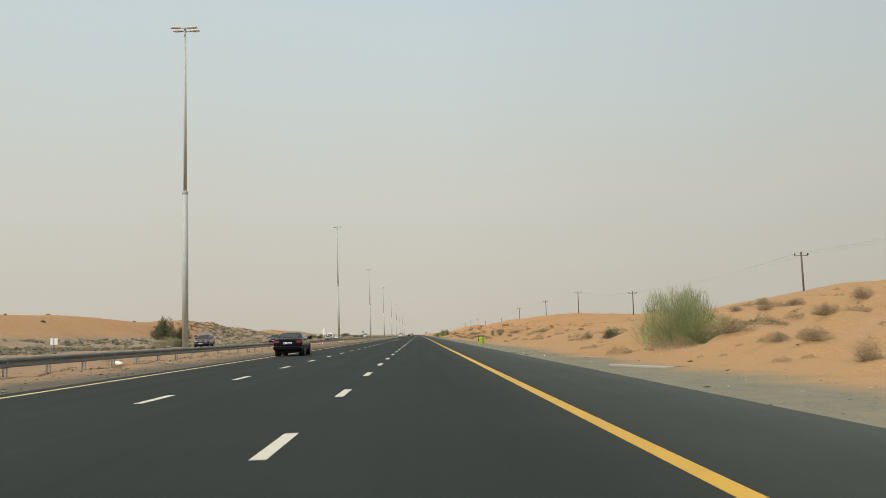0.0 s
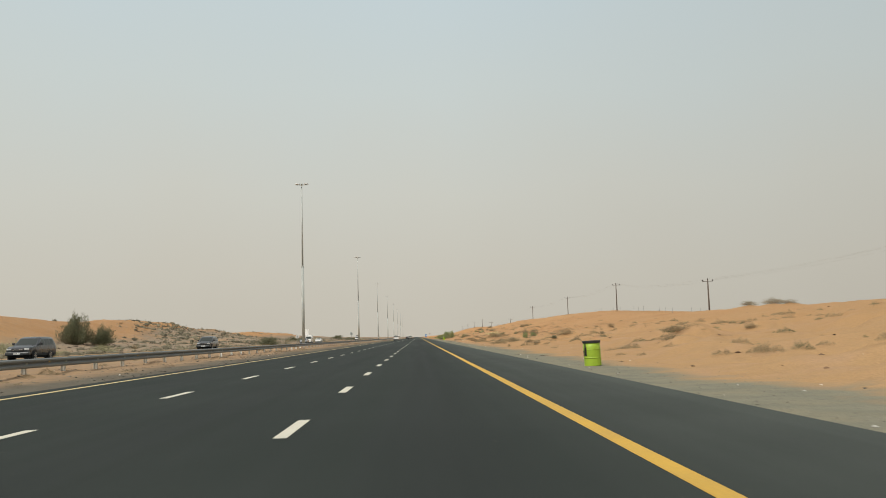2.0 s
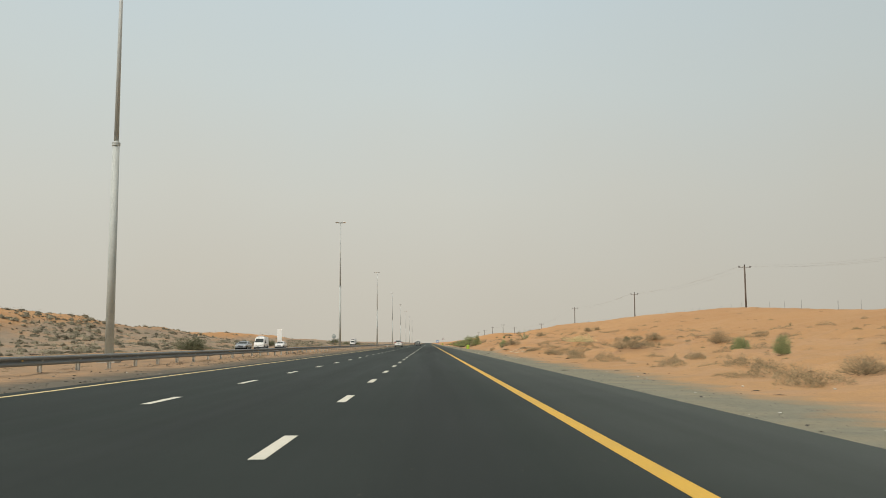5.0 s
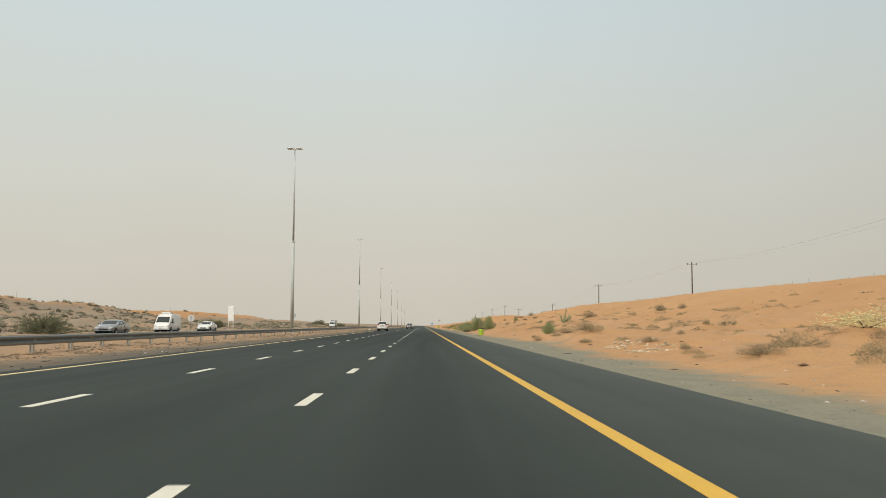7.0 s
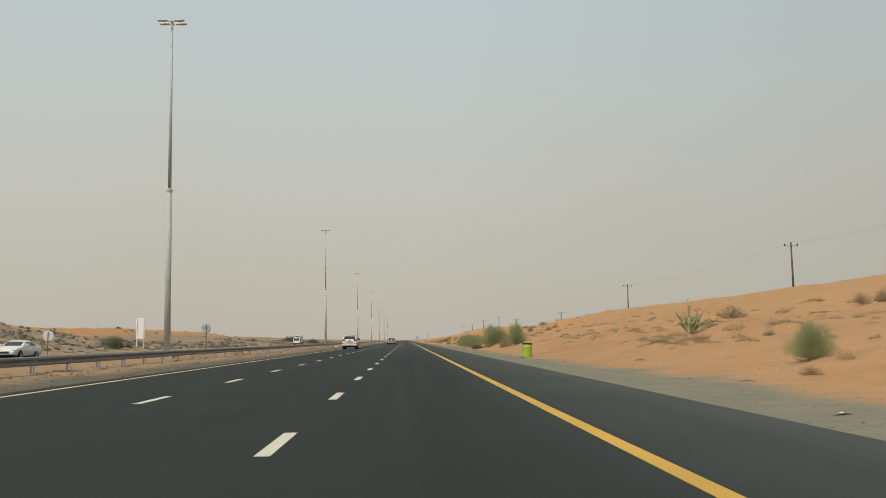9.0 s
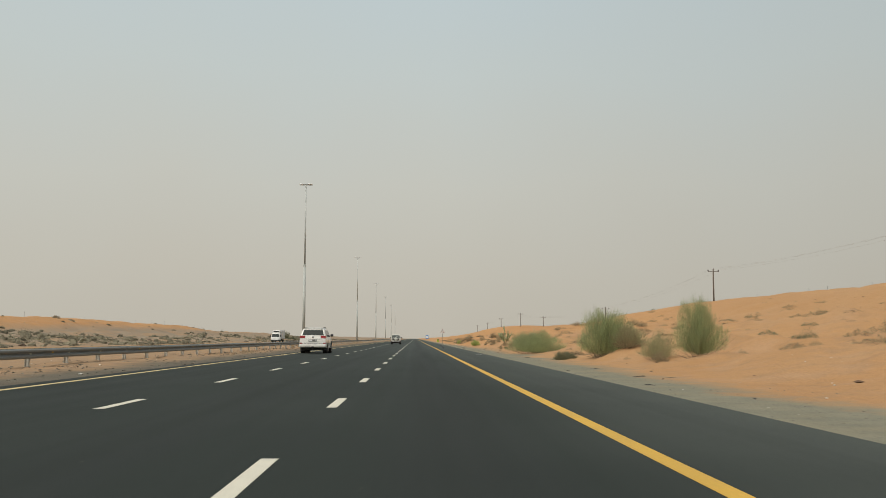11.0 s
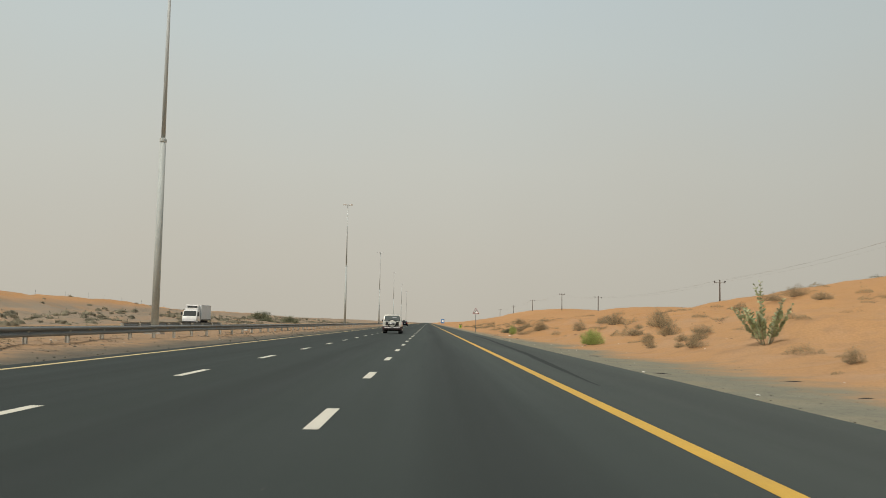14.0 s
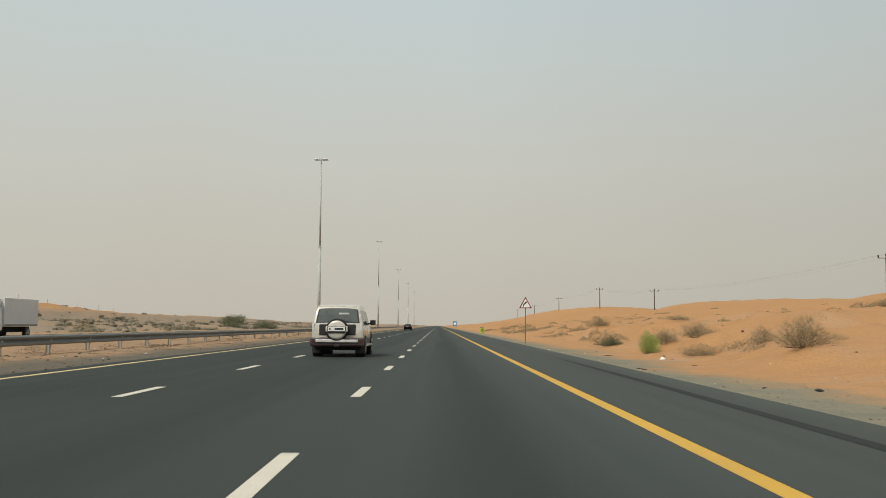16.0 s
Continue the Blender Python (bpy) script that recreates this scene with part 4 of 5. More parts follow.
def arches(car, shape, ys, r):
    # the flanks are uncut: black drums stand in for the shaded arch hollows
    for y in ys:
        for s in (-1, 1):
            x = shape.half
            part("arch_shade", lathe(bmesh.new(), ((0.02, -0.30), (r, -0.30), (r, 0.004), (0.02, 0.004)) if s > 0 else ((0.02, 0.30), (r, 0.30), (r, -0.004), (0.02, -0.004)), 28, "x", (s * (x - 0.012), y, r * 0.90)),
                 UNDER, car)


def plate_bars(car, x, y, z, w=0.50, h=0.12, out=-1):
    p = part("number_plate", box(x - w / 2, x + w / 2, y - 0.006, y + 0.006, z - h / 2, z + h / 2), PLATE, car, "white number plate with plain bars")
    bm = bmesh.new()
    for a, b in ((-0.42, -0.34), (-0.10, 0.40)):
        add_box(bm, x + a * w, x + b * w, min(y + out * 0.007, y + out * 0.010), max(y + out * 0.007, y + out * 0.010), z - h * 0.22, z + h * 0.22)
    part("plate_bars", bm, TRIM, p)


def mirrors(car, shape, y, z, material):
    for s in (-1, 1):
        x = shape.side(y, z)
        bm = box(x + 0.04, x + 0.26, y - 0.09, y + 0.05, z, z + 0.19, bevel=0.04)
        add_box(bm, x - 0.04, x + 0.06, y - 0.03, y + 0.02, z + 0.02, z + 0.07)
        if s < 0:
            bmesh.ops.scale(bm, vec=(-1, 1, 1), verts=bm.verts)
            bmesh.ops.reverse_faces(bm, faces=bm.faces)
        part("door_mirror", bm, material, car)


def vehicle(name, m, shape, coat, wheelbase, r, tw, panes, rear_pane, screen):
    """The common body: skin, floor, wheels, glass and mirrors. The origin is under the rear axle."""
    car = empty(name, m)
    crisp(part("body", shape.skin(), coat, car))
    y0, y1 = shape.st[0][0] + 0.25, shape.st[-1][0] - 0.25
    part("underbody", box(-shape.half * 0.86, shape.half * 0.86, y0, y1, r * 0.62, r * 1.25), UNDER, car)
    arches(car, shape, (0.0, wheelbase), r * 1.20)
    for y in (0.0, wheelbase):
        for s in (-1, 1):
            wheel(car, s * (shape.half - tw / 2 + 0.025), y, r, tw, s)
    for quad in panes:
        for s in (-1, 1):
            part("side_window", shape.side_panel(s, quad), GLASS, car, "dark tinted side window")
    if rear_pane:
        part("rear_window", shape.end_panel(True, *rear_pane), GLASS, car, "dark tinted rear window")
    part("windscreen", shape.end_panel(False, *screen), GLASS, car)
    return car


# the champagne 4x4 with its spare wheel on the tail, driving ahead
SUV = Shape(0.92, 1.10, 1.86, 0.74, ((-0.80, 0.48, 0.96, 0.93), (-0.77, 0.42, 1.10, 0.98), (-0.68, 0.38, 1.45, 1), (-0.58, 0.36, 1.74, 1), (-0.46, 0.36, 1.83, 1), (0.3, 0.36, 1.86, 1),
                                 (1.2, 0.36, 1.855, 1), (1.6, 0.36, 1.80, 1), (1.8, 0.36, 1.69, 1), (2.35, 0.36, 1.18, 1), (2.5, 0.36, 1.12, 0.99), (3.2, 0.38, 1.05, 0.96), (3.5, 0.42, 0.97, 0.92), (3.62, 0.48, 0.84, 0.86)))
suv = vehicle("off_road_car", pose(-3.72, 467.3, 0, 0, 0, 0), SUV, PEARL, 2.78, 0.385, 0.265,
              (((-0.42, 1.16), (0.22, 1.14), (0.22, 1.64), (-0.32, 1.66)), ((0.30, 1.14), (1.08, 1.13), (1.05, 1.64), (0.30, 1.64)), ((1.16, 1.13), (2.05, 1.13), (1.66, 1.60), (1.14, 1.64))),
              (-0.72, 0.72, 1.22, 1.755, 0.12), (-0.76, 0.76, 1.20, 1.68, 0.12))
STEP = shader("bright_step_metal", (0.66, 0.65, 0.62), 0.4, 0.3, vary=0.08, bump=0)
part("rear_bumper", box(-0.94, 0.94, -0.96, -0.66, 0.37, 0.69, bevel=0.06), MAROON, suv, "dark maroon rear bumper")
part("bumper_step", box(-0.74, 0.74, -1.0, -0.94, 0.52, 0.62, bevel=0.02), STEP, suv, "bright bumper step")
for _x in (-0.64, 0.32):
    part("tail_panel", box(_x, _x + 0.32, -0.835, -0.70, 0.77, 1.15, bevel=0.03), TRIM, suv, "black panel beside the spare wheel")
part("spare_wheel", lathe(bmesh.new(), ((0.28, -0.80), (0.38, -0.82), (0.405, -0.89), (0.40, -0.97), (0.375, -1.0), (0.33, -1.0)), 40, "y", (0.0, 0, 0.95)), RUBBER, suv, "spare tyre on the tailgate", True)
part("spare_wheel_cover", lathe(bmesh.new(), ((0.335, -0.96), (0.335, -1.005), (0.32, -1.03), (0.26, -1.045), (0.01, -1.05)), 40, "y", (0.0, 0, 0.95)), PEARL, suv, "champagne spare wheel cover", True)
part("cover_band", box(-0.385, 0.385, -1.075, -0.92, 0.885, 1.085, bevel=0.03), PEARL, suv)
# black strip puts in the shade below the cover band
part("cover_shadow_band", box(-0.31, 0.31, -1.062, -1.03, 0.835, 0.882, bevel=0.008), TRIM, suv)
part("plate_frame", box(-0.325, 0.325, -1.084, -1.06, 0.90, 1.075, bevel=0.01), TRIM, suv, "dark number plate frame")
plate_bars(suv, 0.0, -1.090, 0.988, 0.60, 0.145)
for _s in (-1, 1):
    part("tail_lamp", box(_s * 0.845 - 0.05, _s * 0.845 + 0.05, -0.80, -0.55, 0.86, 1.20, bevel=0.03), CLEAR_LENS, suv, "pale upright tail lamp")
    part("bumper_reflector", box(_s * 0.86 - 0.04, _s * 0.86 + 0.04, -0.965, -0.94, 0.53, 0.56), RED_LENS, suv)
    part("side_step", box(_s * 0.90 - 0.06, _s * 0.90 + 0.06, 0.50, 2.26, 0.36, 0.44, bevel=0.02), PEARL, suv)
    part("flank_band", SUV.side_panel(_s, ((0.50, 0.46), (2.25, 0.46), (2.25, 0.66), (0.50, 0.66)), 0.012), MAROON, suv, "darker lower flank band")
    part("mud_flap", box(_s * 0.78 - 0.14, _s * 0.78 + 0.14, -0.46, -0.44, 0.14, 0.42), TRIM, suv)
part("tow_bar", box(-0.10, 0.10, -0.99, -0.80, 0.36, 0.44, bevel=0.02), TRIM, suv)
# these panes carry the painted daylight of the cabin
for _q in ([p for p in suv.children if p.name.startswith(("rear_window", "side_window"))]):
    _q.data.materials[0] = CABIN
part("window_surround", SUV.end_panel(True, -0.775, 0.775, 1.19, 1.785, 0.12, 0.004), TRIM, suv, "black rubber window surround")
part("paper_on_window", box(0.03, 0.40, -0.585, -0.579, 1.50, 1.56), LAMP_CASE, suv, "pale paper behind the rear window", at=pose(0, -0.10, 0))
part("rear_wiper", tube((0.0, -0.77, 1.24), (0.42, -0.755, 1.27), 0.012, 0.008, 6), TRIM, suv)
part("door_line", SUV.side_panel(1, ((0.255, 0.5), (0.267, 0.5), (0.267, 1.12), (0.255, 1.12)), 0.003), TRIM, suv)
part("door_line", SUV.side_panel(1, ((1.10, 0.5), (1.112, 0.5), (1.112, 1.12), (1.10, 1.12)), 0.003), TRIM, suv)
mirrors(suv, SUV, 1.98, 1.14, TRIM)
tagged(suv, "champagne silver off-road car with a covered spare wheel", "car")

# the large white estate 4x4 in the fast lane
BIG = Shape(0.98, 1.18, 1.89, 0.76, ((-1.20, 0.52, 0.98, 0.94), (-1.16, 0.46, 1.16, 0.985), (-1.06, 0.42, 1.42, 1), (-0.90, 0.40, 1.74, 1), (-0.76, 0.40, 1.83, 1), (-0.1, 0.40, 1.885, 1), (1.0, 0.40, 1.885, 1),
                                 (1.45, 0.40, 1.84, 1), (1.7, 0.40, 1.73, 1), (2.35, 0.40, 1.24, 1), (2.5, 0.40, 1.19, 0.99), (3.25, 0.42, 1.12, 0.96), (3.6, 0.46, 1.02, 0.92), (3.76, 0.52, 0.88, 0.86)))
big = vehicle("estate_car", pose(-7.60, 367.5, 0), BIG, WHITE, 2.85, 0.395, 0.285,
              (((-0.80, 1.27), (-0.05, 1.24), (-0.03, 1.70), (-0.62, 1.70)), ((0.02, 1.24), (0.98, 1.22), (0.92, 1.69), (0.02, 1.70)), ((1.05, 1.22), (2.02, 1.22), (1.55, 1.64), (1.0, 1.69))),
              (-0.79, 0.79, 1.32, 1.775, 0.16), (-0.80, 0.80, 1.26, 1.72, 0.12))
part("rear_bumper", box(-0.985, 0.985, -1.30, -1.02, 0.46, 0.72, bevel=0.06), WHITE, big)
part("tailgate_line", box(-0.76, 0.76, -1.235, -1.20, 0.735, 0.755), TRIM, big)
part("chrome_strip", box(-0.62, 0.62, -1.195, -1.15, 1.045, 1.08), CHROME, big, "chrome tailgate strip")
part("roof_spoiler", box(-0.69, 0.69, -0.93, -0.68, 1.80, 1.85, bevel=0.02), WHITE, big)
part("plate_frame", box(-0.30, 0.30, -1.226, -1.17, 0.875, 1.035, bevel=0.01), TRIM, big)
plate_bars(big, 0.0, -1.232, 0.955, 0.54, 0.12)
for _s in (-1, 1):
    part("tail_lamp", box(min(_s * 0.56, _s * 0.955), max(_s * 0.56, _s * 0.955), -1.185, -0.90, 1.085, 1.30, bevel=0.04), RED_LENS, big, "wide red tail lamp")
    part("reversing_lamp", box(min(_s * 0.56, _s * 0.945), max(_s * 0.56, _s * 0.945), -1.195, -0.95, 1.035, 1.083, bevel=0.012), CLEAR_LENS, big)
    part("lamp_band", box(min(_s * 0.585, _s * 0.93), max(_s * 0.585, _s * 0.93), -1.194, -1.0, 1.155, 1.195, bevel=0.012), PINK_LENS, big, "brighter band across the tail lamp")
    part("bumper_reflector", box(_s * 0.86 - 0.09, _s * 0.86 + 0.09, -1.285, -1.1, 0.69, 0.79, bevel=0.02), RED_LENS, big)
    part("mud_flap", box(_s * 0.82 - 0.16, _s * 0.82 + 0.16, -0.50, -0.48, 0.16, 0.46), TRIM, big)
    part("roof_rail", add_tube(add_tube(tube((_s * 0.70, -0.52, 1.915), (_s * 0.70, 1.10, 1.915), 0.016, 0.016, 8), (_s * 0.70, -0.66, 1.85), (_s * 0.70, -0.52, 1.915), 0.02, 0.016, 8), (_s * 0.70, 1.10, 1.915), (_s * 0.70, 1.28, 1.86), 0.016, 0.02, 8), GALV, big, "grey roof rail")
    part("side_step", box(min(_s * 0.90, _s * 1.02), max(_s * 0.90, _s * 1.02), 0.55, 2.30, 0.38, 0.45, bevel=0.02), CHROME, big)
    for _y in (0.86, 1.86):
        part("door_handle", box(min(_s * 0.985, _s * 1.015), max(_s * 0.985, _s * 1.015), _y - 0.09, _y + 0.09, 1.06, 1.10, bevel=0.01), CHROME, big)
    for _y in (0.0, 1.0, 2.08):
        part("door_line", BIG.side_panel(_s, ((_y, 0.56), (_y + 0.012, 0.56), (_y + 0.012, 1.20), (_y, 1.20)), 0.003), TRIM, big)
part("tow_hitch", box(-0.09, 0.09, -1.34, -1.1, 0.40, 0.52, bevel=0.02), TRIM, big)
part("emblem", lathe(bmesh.new(), ((0.075, -1.172), (0.075, -1.182), (0.05, -1.187)), 20, "y", (0, 0, 1.19)), CHROME, big)
part("rear_wiper", tube((0.02, -1.115, 1.345), (0.52, -1.10, 1.355), 0.014, 0.009, 6), TRIM, big)
mirrors(big, BIG, 2.02, 1.24, TRIM)
tagged(big, "large white estate car with wide red tail lamps", "car")

# the black saloon
LOW = Shape(0.89, 1.00, 1.46, 0.60, ((-1.08, 0.48, 0.80, 0.90), (-1.03, 0.40, 0.98, 0.96), (-0.92, 0.36, 1.05, 0.99), (-0.50, 0.32, 1.08, 1), (-0.36, 0.32, 1.12, 1), (0.12, 0.32, 1.36, 1), (0.5, 0.32, 1.45, 1), (1.2, 0.32, 1.46, 1),
                                 (1.55, 0.32, 1.38, 1), (2.3, 0.32, 1.02, 1), (2.45, 0.32, 0.97, 0.99), (3.1, 0.34, 0.88, 0.95), (3.45, 0.38, 0.76, 0.90), (3.62, 0.44, 0.62, 0.82)))


def saloon(m, coat, label):
    car = vehicle("saloon_car", m, LOW, coat, 2.72, 0.32, 0.215,
                  (((-0.10, 1.06), (0.28, 1.04), (0.34, 1.32), (0.16, 1.28)), ((0.34, 1.04), (0.98, 1.02), (0.98, 1.36), (0.42, 1.34)), ((1.05, 1.02), (1.95, 1.01), (1.52, 1.32), (1.05, 1.36))),
                  (-0.60, 0.60, 1.13, 1.37, 0.10), (-0.66, 0.66, 1.05, 1.36, 0.12))
    part("rear_bumper", box(-0.87, 0.87, -1.14, -0.92, 0.36, 0.62, bevel=0.05), coat, car)
    plate_bars(car, 0.0, -1.085, 0.80, 0.50, 0.12)
    part("front_grille", box(-0.42, 0.42, 3.50, 3.64, 0.50, 0.66, bevel=0.02), TRIM, car)
    for s in (-1, 1):
        part("tail_lamp", box(min(s * 0.52, s * 0.84), max(s * 0.52, s * 0.84), -1.075, -0.90, 0.80, 0.94, bevel=0.02), RED_LENS, car, "red tail lamp")
        part("headlamp", box(min(s * 0.46, s * 0.78), max(s * 0.46, s * 0.78), 3.28, 3.53, 0.66, 0.78, bevel=0.02), CLEAR_LENS, car)
    mirrors(car, LOW, 1.95, 1.02, coat)
    return tagged(car, label, "car")


saloon(pose(-8.0, 55.0, 0), BLACK, "black saloon car in the fast lane")
saloon(pose(-7.0, 634.0, 0), BLACK, "dark saloon car far along the fast lane")
saloon(pose(-29.4, 318.0, 0, 0, 0, 180), WHITE, "white saloon car on the oncoming carriageway")


saloon(pose(-28.6, 279.0, 0, 0, 0, 180), paint("silver_grey_paint", (0.30, 0.31, 0.31), 0.4), "silver grey saloon car on the oncoming carriageway")


# oncoming dark 4x4s
def oncoming(m, coat, label):
    car = vehicle("off_road_car", m, BIG, coat, 2.85, 0.395, 0.28,
                  (((-0.80, 1.27), (-0.05, 1.24), (-0.03, 1.70), (-0.62, 1.70)), ((0.02, 1.24), (0.98, 1.22), (0.92, 1.69), (0.02, 1.70)), ((1.05, 1.22), (2.02, 1.22), (1.55, 1.64), (1.0, 1.69))),
                  (-0.76, 0.76, 1.27, 1.72, 0.15), (-0.80, 0.80, 1.26, 1.72, 0.12))
    part("grille", box(-0.46, 0.46, 3.60, 3.80, 0.76, 0.98, bevel=0.03), TRIM, car, "black grille with a bright surround")
    part("grille_bar", box(-0.42, 0.42, 3.79, 3.82, 0.85, 0.90, bevel=0.01), CHROME, car)
    part("front_bumper", box(-0.93, 0.93, 3.50, 3.86, 0.44, 0.70, bevel=0.06), coat, car)
    plate_bars(car, 0.0, 3.87, 0.58, 0.5, 0.12, out=1)
    for s in (-1, 1):
        part("headlamp", box(min(s * 0.50, s * 0.86), max(s * 0.50, s * 0.86), 3.40, 3.76, 0.82, 0.98, bevel=0.03), CLEAR_LENS, car, "bright clear headlamp")
    mirrors(car, BIG, 2.02, 1.24, TRIM)
    return tagged(car, label, "car", "oncoming off-road cars")


oncoming(pose(-31.0, 129.0, 0, 0, 0, 180), SLATE, "dark grey off-road car with pale headlamps, oncoming")
oncoming(pose(-29.0, 179.5, 0, 0, 0, 180), SLATE, "dark grey off-road car with pale headlamps, oncoming")

# the white high-roof van
VAN = Shape(0.92, 1.15, 2.28, 0.80, ((-1.10, 0.46, 1.90, 0.97), (-1.06, 0.40, 2.18, 0.99), (-0.9, 0.38, 2.26, 1), (0.5, 0.38, 2.28, 1), (2.2, 0.38, 2.27, 1), (2.55, 0.38, 2.20, 1), (2.85, 0.38, 2.02, 1), (3.55, 0.38, 1.22, 0.99),
                                 (3.85, 0.40, 1.05, 0.96), (4.0, 0.46, 0.85, 0.90)))
van = vehicle("panel_van", pose(-30.3, 302.6, 0, 0, 0, 180), VAN, WHITE, 3.1, 0.34, 0.22,
              (((2.05, 1.20), (3.02, 1.18), (2.62, 1.74), (2.05, 1.76)),), None, (-0.78, 0.78, 1.26, 1.92, 0.12))
part("cooling_unit", box(-0.55, 0.55, 1.45, 2.15, 2.26, 2.48, bevel=0.06), LAMP_CASE, van, "white roof cooling unit")
part("grille", box(-0.55, 0.55, 3.86, 4.02, 0.72, 0.80, bevel=0.01), CHROME, van)
part("front_bumper", box(-0.90, 0.90, 3.78, 4.10, 0.40, 0.66, bevel=0.06), WHITE, van)
plate_bars(van, 0.0, 4.11, 0.54, 0.5, 0.12, out=1)
for _s in (-1, 1):
    part("headlamp", box(min(_s * 0.56, _s * 0.84), max(_s * 0.56, _s * 0.84), 3.70, 3.98, 0.78, 0.94, bevel=0.03), CLEAR_LENS, van)
mirrors(van, VAN, 2.95, 1.2, TRIM)
tagged(van, "white high-roof panel van with a roof cooling unit", "van")

# the white refrigerated lorry
CAB = Shape(0.95, 1.25, 2.15, 0.86, ((3.05, 0.55, 2.12, 1), (3.7, 0.52, 2.15, 1), (4.2, 0.50, 2.10, 1), (4.42, 0.50, 1.95, 0.99), (4.70, 0.50, 1.25, 0.98), (4.78, 0.52, 1.10, 0.96), (4.84, 0.60, 0.80, 0.93)))
lorry = empty("box_lorry", pose(-30.4, 497.6, 0, 0, 0, 180))
crisp(part("cab", CAB.skin(), WHITE, lorry, "white forward-control cab"))
part("windscreen", CAB.end_panel(False, -0.80, 0.80, 1.28, 1.92, 0.06), GLASS, lorry)
for _s in (-1, 1):
    part("side_window", CAB.side_panel(_s, ((3.45, 1.28), (4.52, 1.28), (4.30, 1.86), (3.45, 1.88))), GLASS, lorry)
    part("headlamp", box(min(_s * 0.60, _s * 0.86), max(_s * 0.60, _s * 0.86), 4.72, 4.85, 0.72, 0.86, bevel=0.02), CLEAR_LENS, lorry)
    part("mirror", box(min(_s * 1.02, _s * 1.16), max(_s * 1.02, _s * 1.16), 4.40, 4.48, 1.35, 1.75, bevel=0.02), TRIM, lorry)
    part("side_rail", box(min(_s * 1.02, _s * 1.04), max(_s * 1.02, _s * 1.04), -1.9, 2.9, 0.86, 0.96), GALV, lorry)
part("cargo_box", box(-1.02, 1.02, -1.95, 2.95, 0.85, 2.75, bevel=0.03), shader("white_box_panels", (0.66, 0.67, 0.66), 0.5, vary=0.08, scale=0.8, fine=6, bump=0.05), lorry, "plain white insulated cargo box")
part("cooling_unit", box(-0.75, 0.75, 2.95, 3.5, 2.18, 2.70, bevel=0.06), WHITE, lorry)
part("cooling_grille", box(-0.62, 0.62, 3.49, 3.52, 2.36, 2.58), TRIM, lorry)
part("chassis", box(-0.45, 0.45, -1.9, 4.4, 0.42, 0.80), UNDER, lorry)
part("front_bumper", box(-0.92, 0.92, 4.70, 4.92, 0.36, 0.64, bevel=0.04), TRIM, lorry)
for _y in (-0.6, 3.7):
    for _s in (-1, 1):
        wheel(lorry, _s * 0.84, _y, 0.38, 0.24, _s)
tagged(lorry, "white refrigerated box lorry on the oncoming carriageway", "lorry")


# ---- plants ----
def leafy(name, base, vary=0.25, island=0.35, through_light=0.45):
    """Thin foliage: a matt face that lets some light through."""
    m = shader(name, base, 0.85, vary=vary, scale=0.8, fine=9, bump=0, spec=0.15, island=island)
    nt = m.node_tree
    b = nt.nodes["Principled BSDF"]
    tl, mx = nt.nodes.new("ShaderNodeBsdfTranslucent"), nt.nodes.new("ShaderNodeMixShader")
    nt.links.new(b.inputs["Base Color"].links[0].from_socket, tl.inputs[0])
    mx.inputs[0].default_value = through_light
    nt.links.new(b.outputs[0], mx.inputs[1])
    nt.links.new(tl.outputs[0], mx.inputs[2])
    nt.links.new(mx.outputs[0], nt.nodes["Material Output"].inputs[0])
    return m


BROOM = leafy("broom_green", (0.345, 0.385, 0.195))
LIME = leafy("lime_foliage", (0.40, 0.47, 0.155))
HALF_DRY = leafy("half_dry_broom", (0.385, 0.37, 0.21))
DRY = leafy("dry_straw", (0.365, 0.300, 0.190), island=0.45)
DARK_LEAF = leafy("dusty_dark_green", (0.20, 0.205, 0.125), island=0.4)
SCRUB = leafy("grey_scrub_leaf", (0.285, 0.258, 0.182), island=0.35)
PALE = leafy("bleached_stalks", (0.74, 0.67, 0.38), 0.15, 0.3)
MILK_LEAF = leafy("grey_green_leaf", (0.44, 0.48, 0.29), 0.2)
STALK = shader("pale_stalk", (0.36, 0.33, 0.22), 0.85, vary=0.2, scale=2, fine=20, bump=0)
DEAD_TWIG = shader("bleached_twig", (0.20, 0.150, 0.100), 0.9, vary=0.25, scale=2, fine=20, bump=0, island=0.35)
TWIG = shader("grey_brown_twig", (0.135, 0.10, 0.07), 0.9, vary=0.25, scale=2, fine=20, bump=0, island=0.3)


def leaf_mesh(name, verts, faces, material):
    me = bpy.data.meshes.new(name)
    me.from_pydata(verts, [], faces)
    me.materials.append(material)
    return me


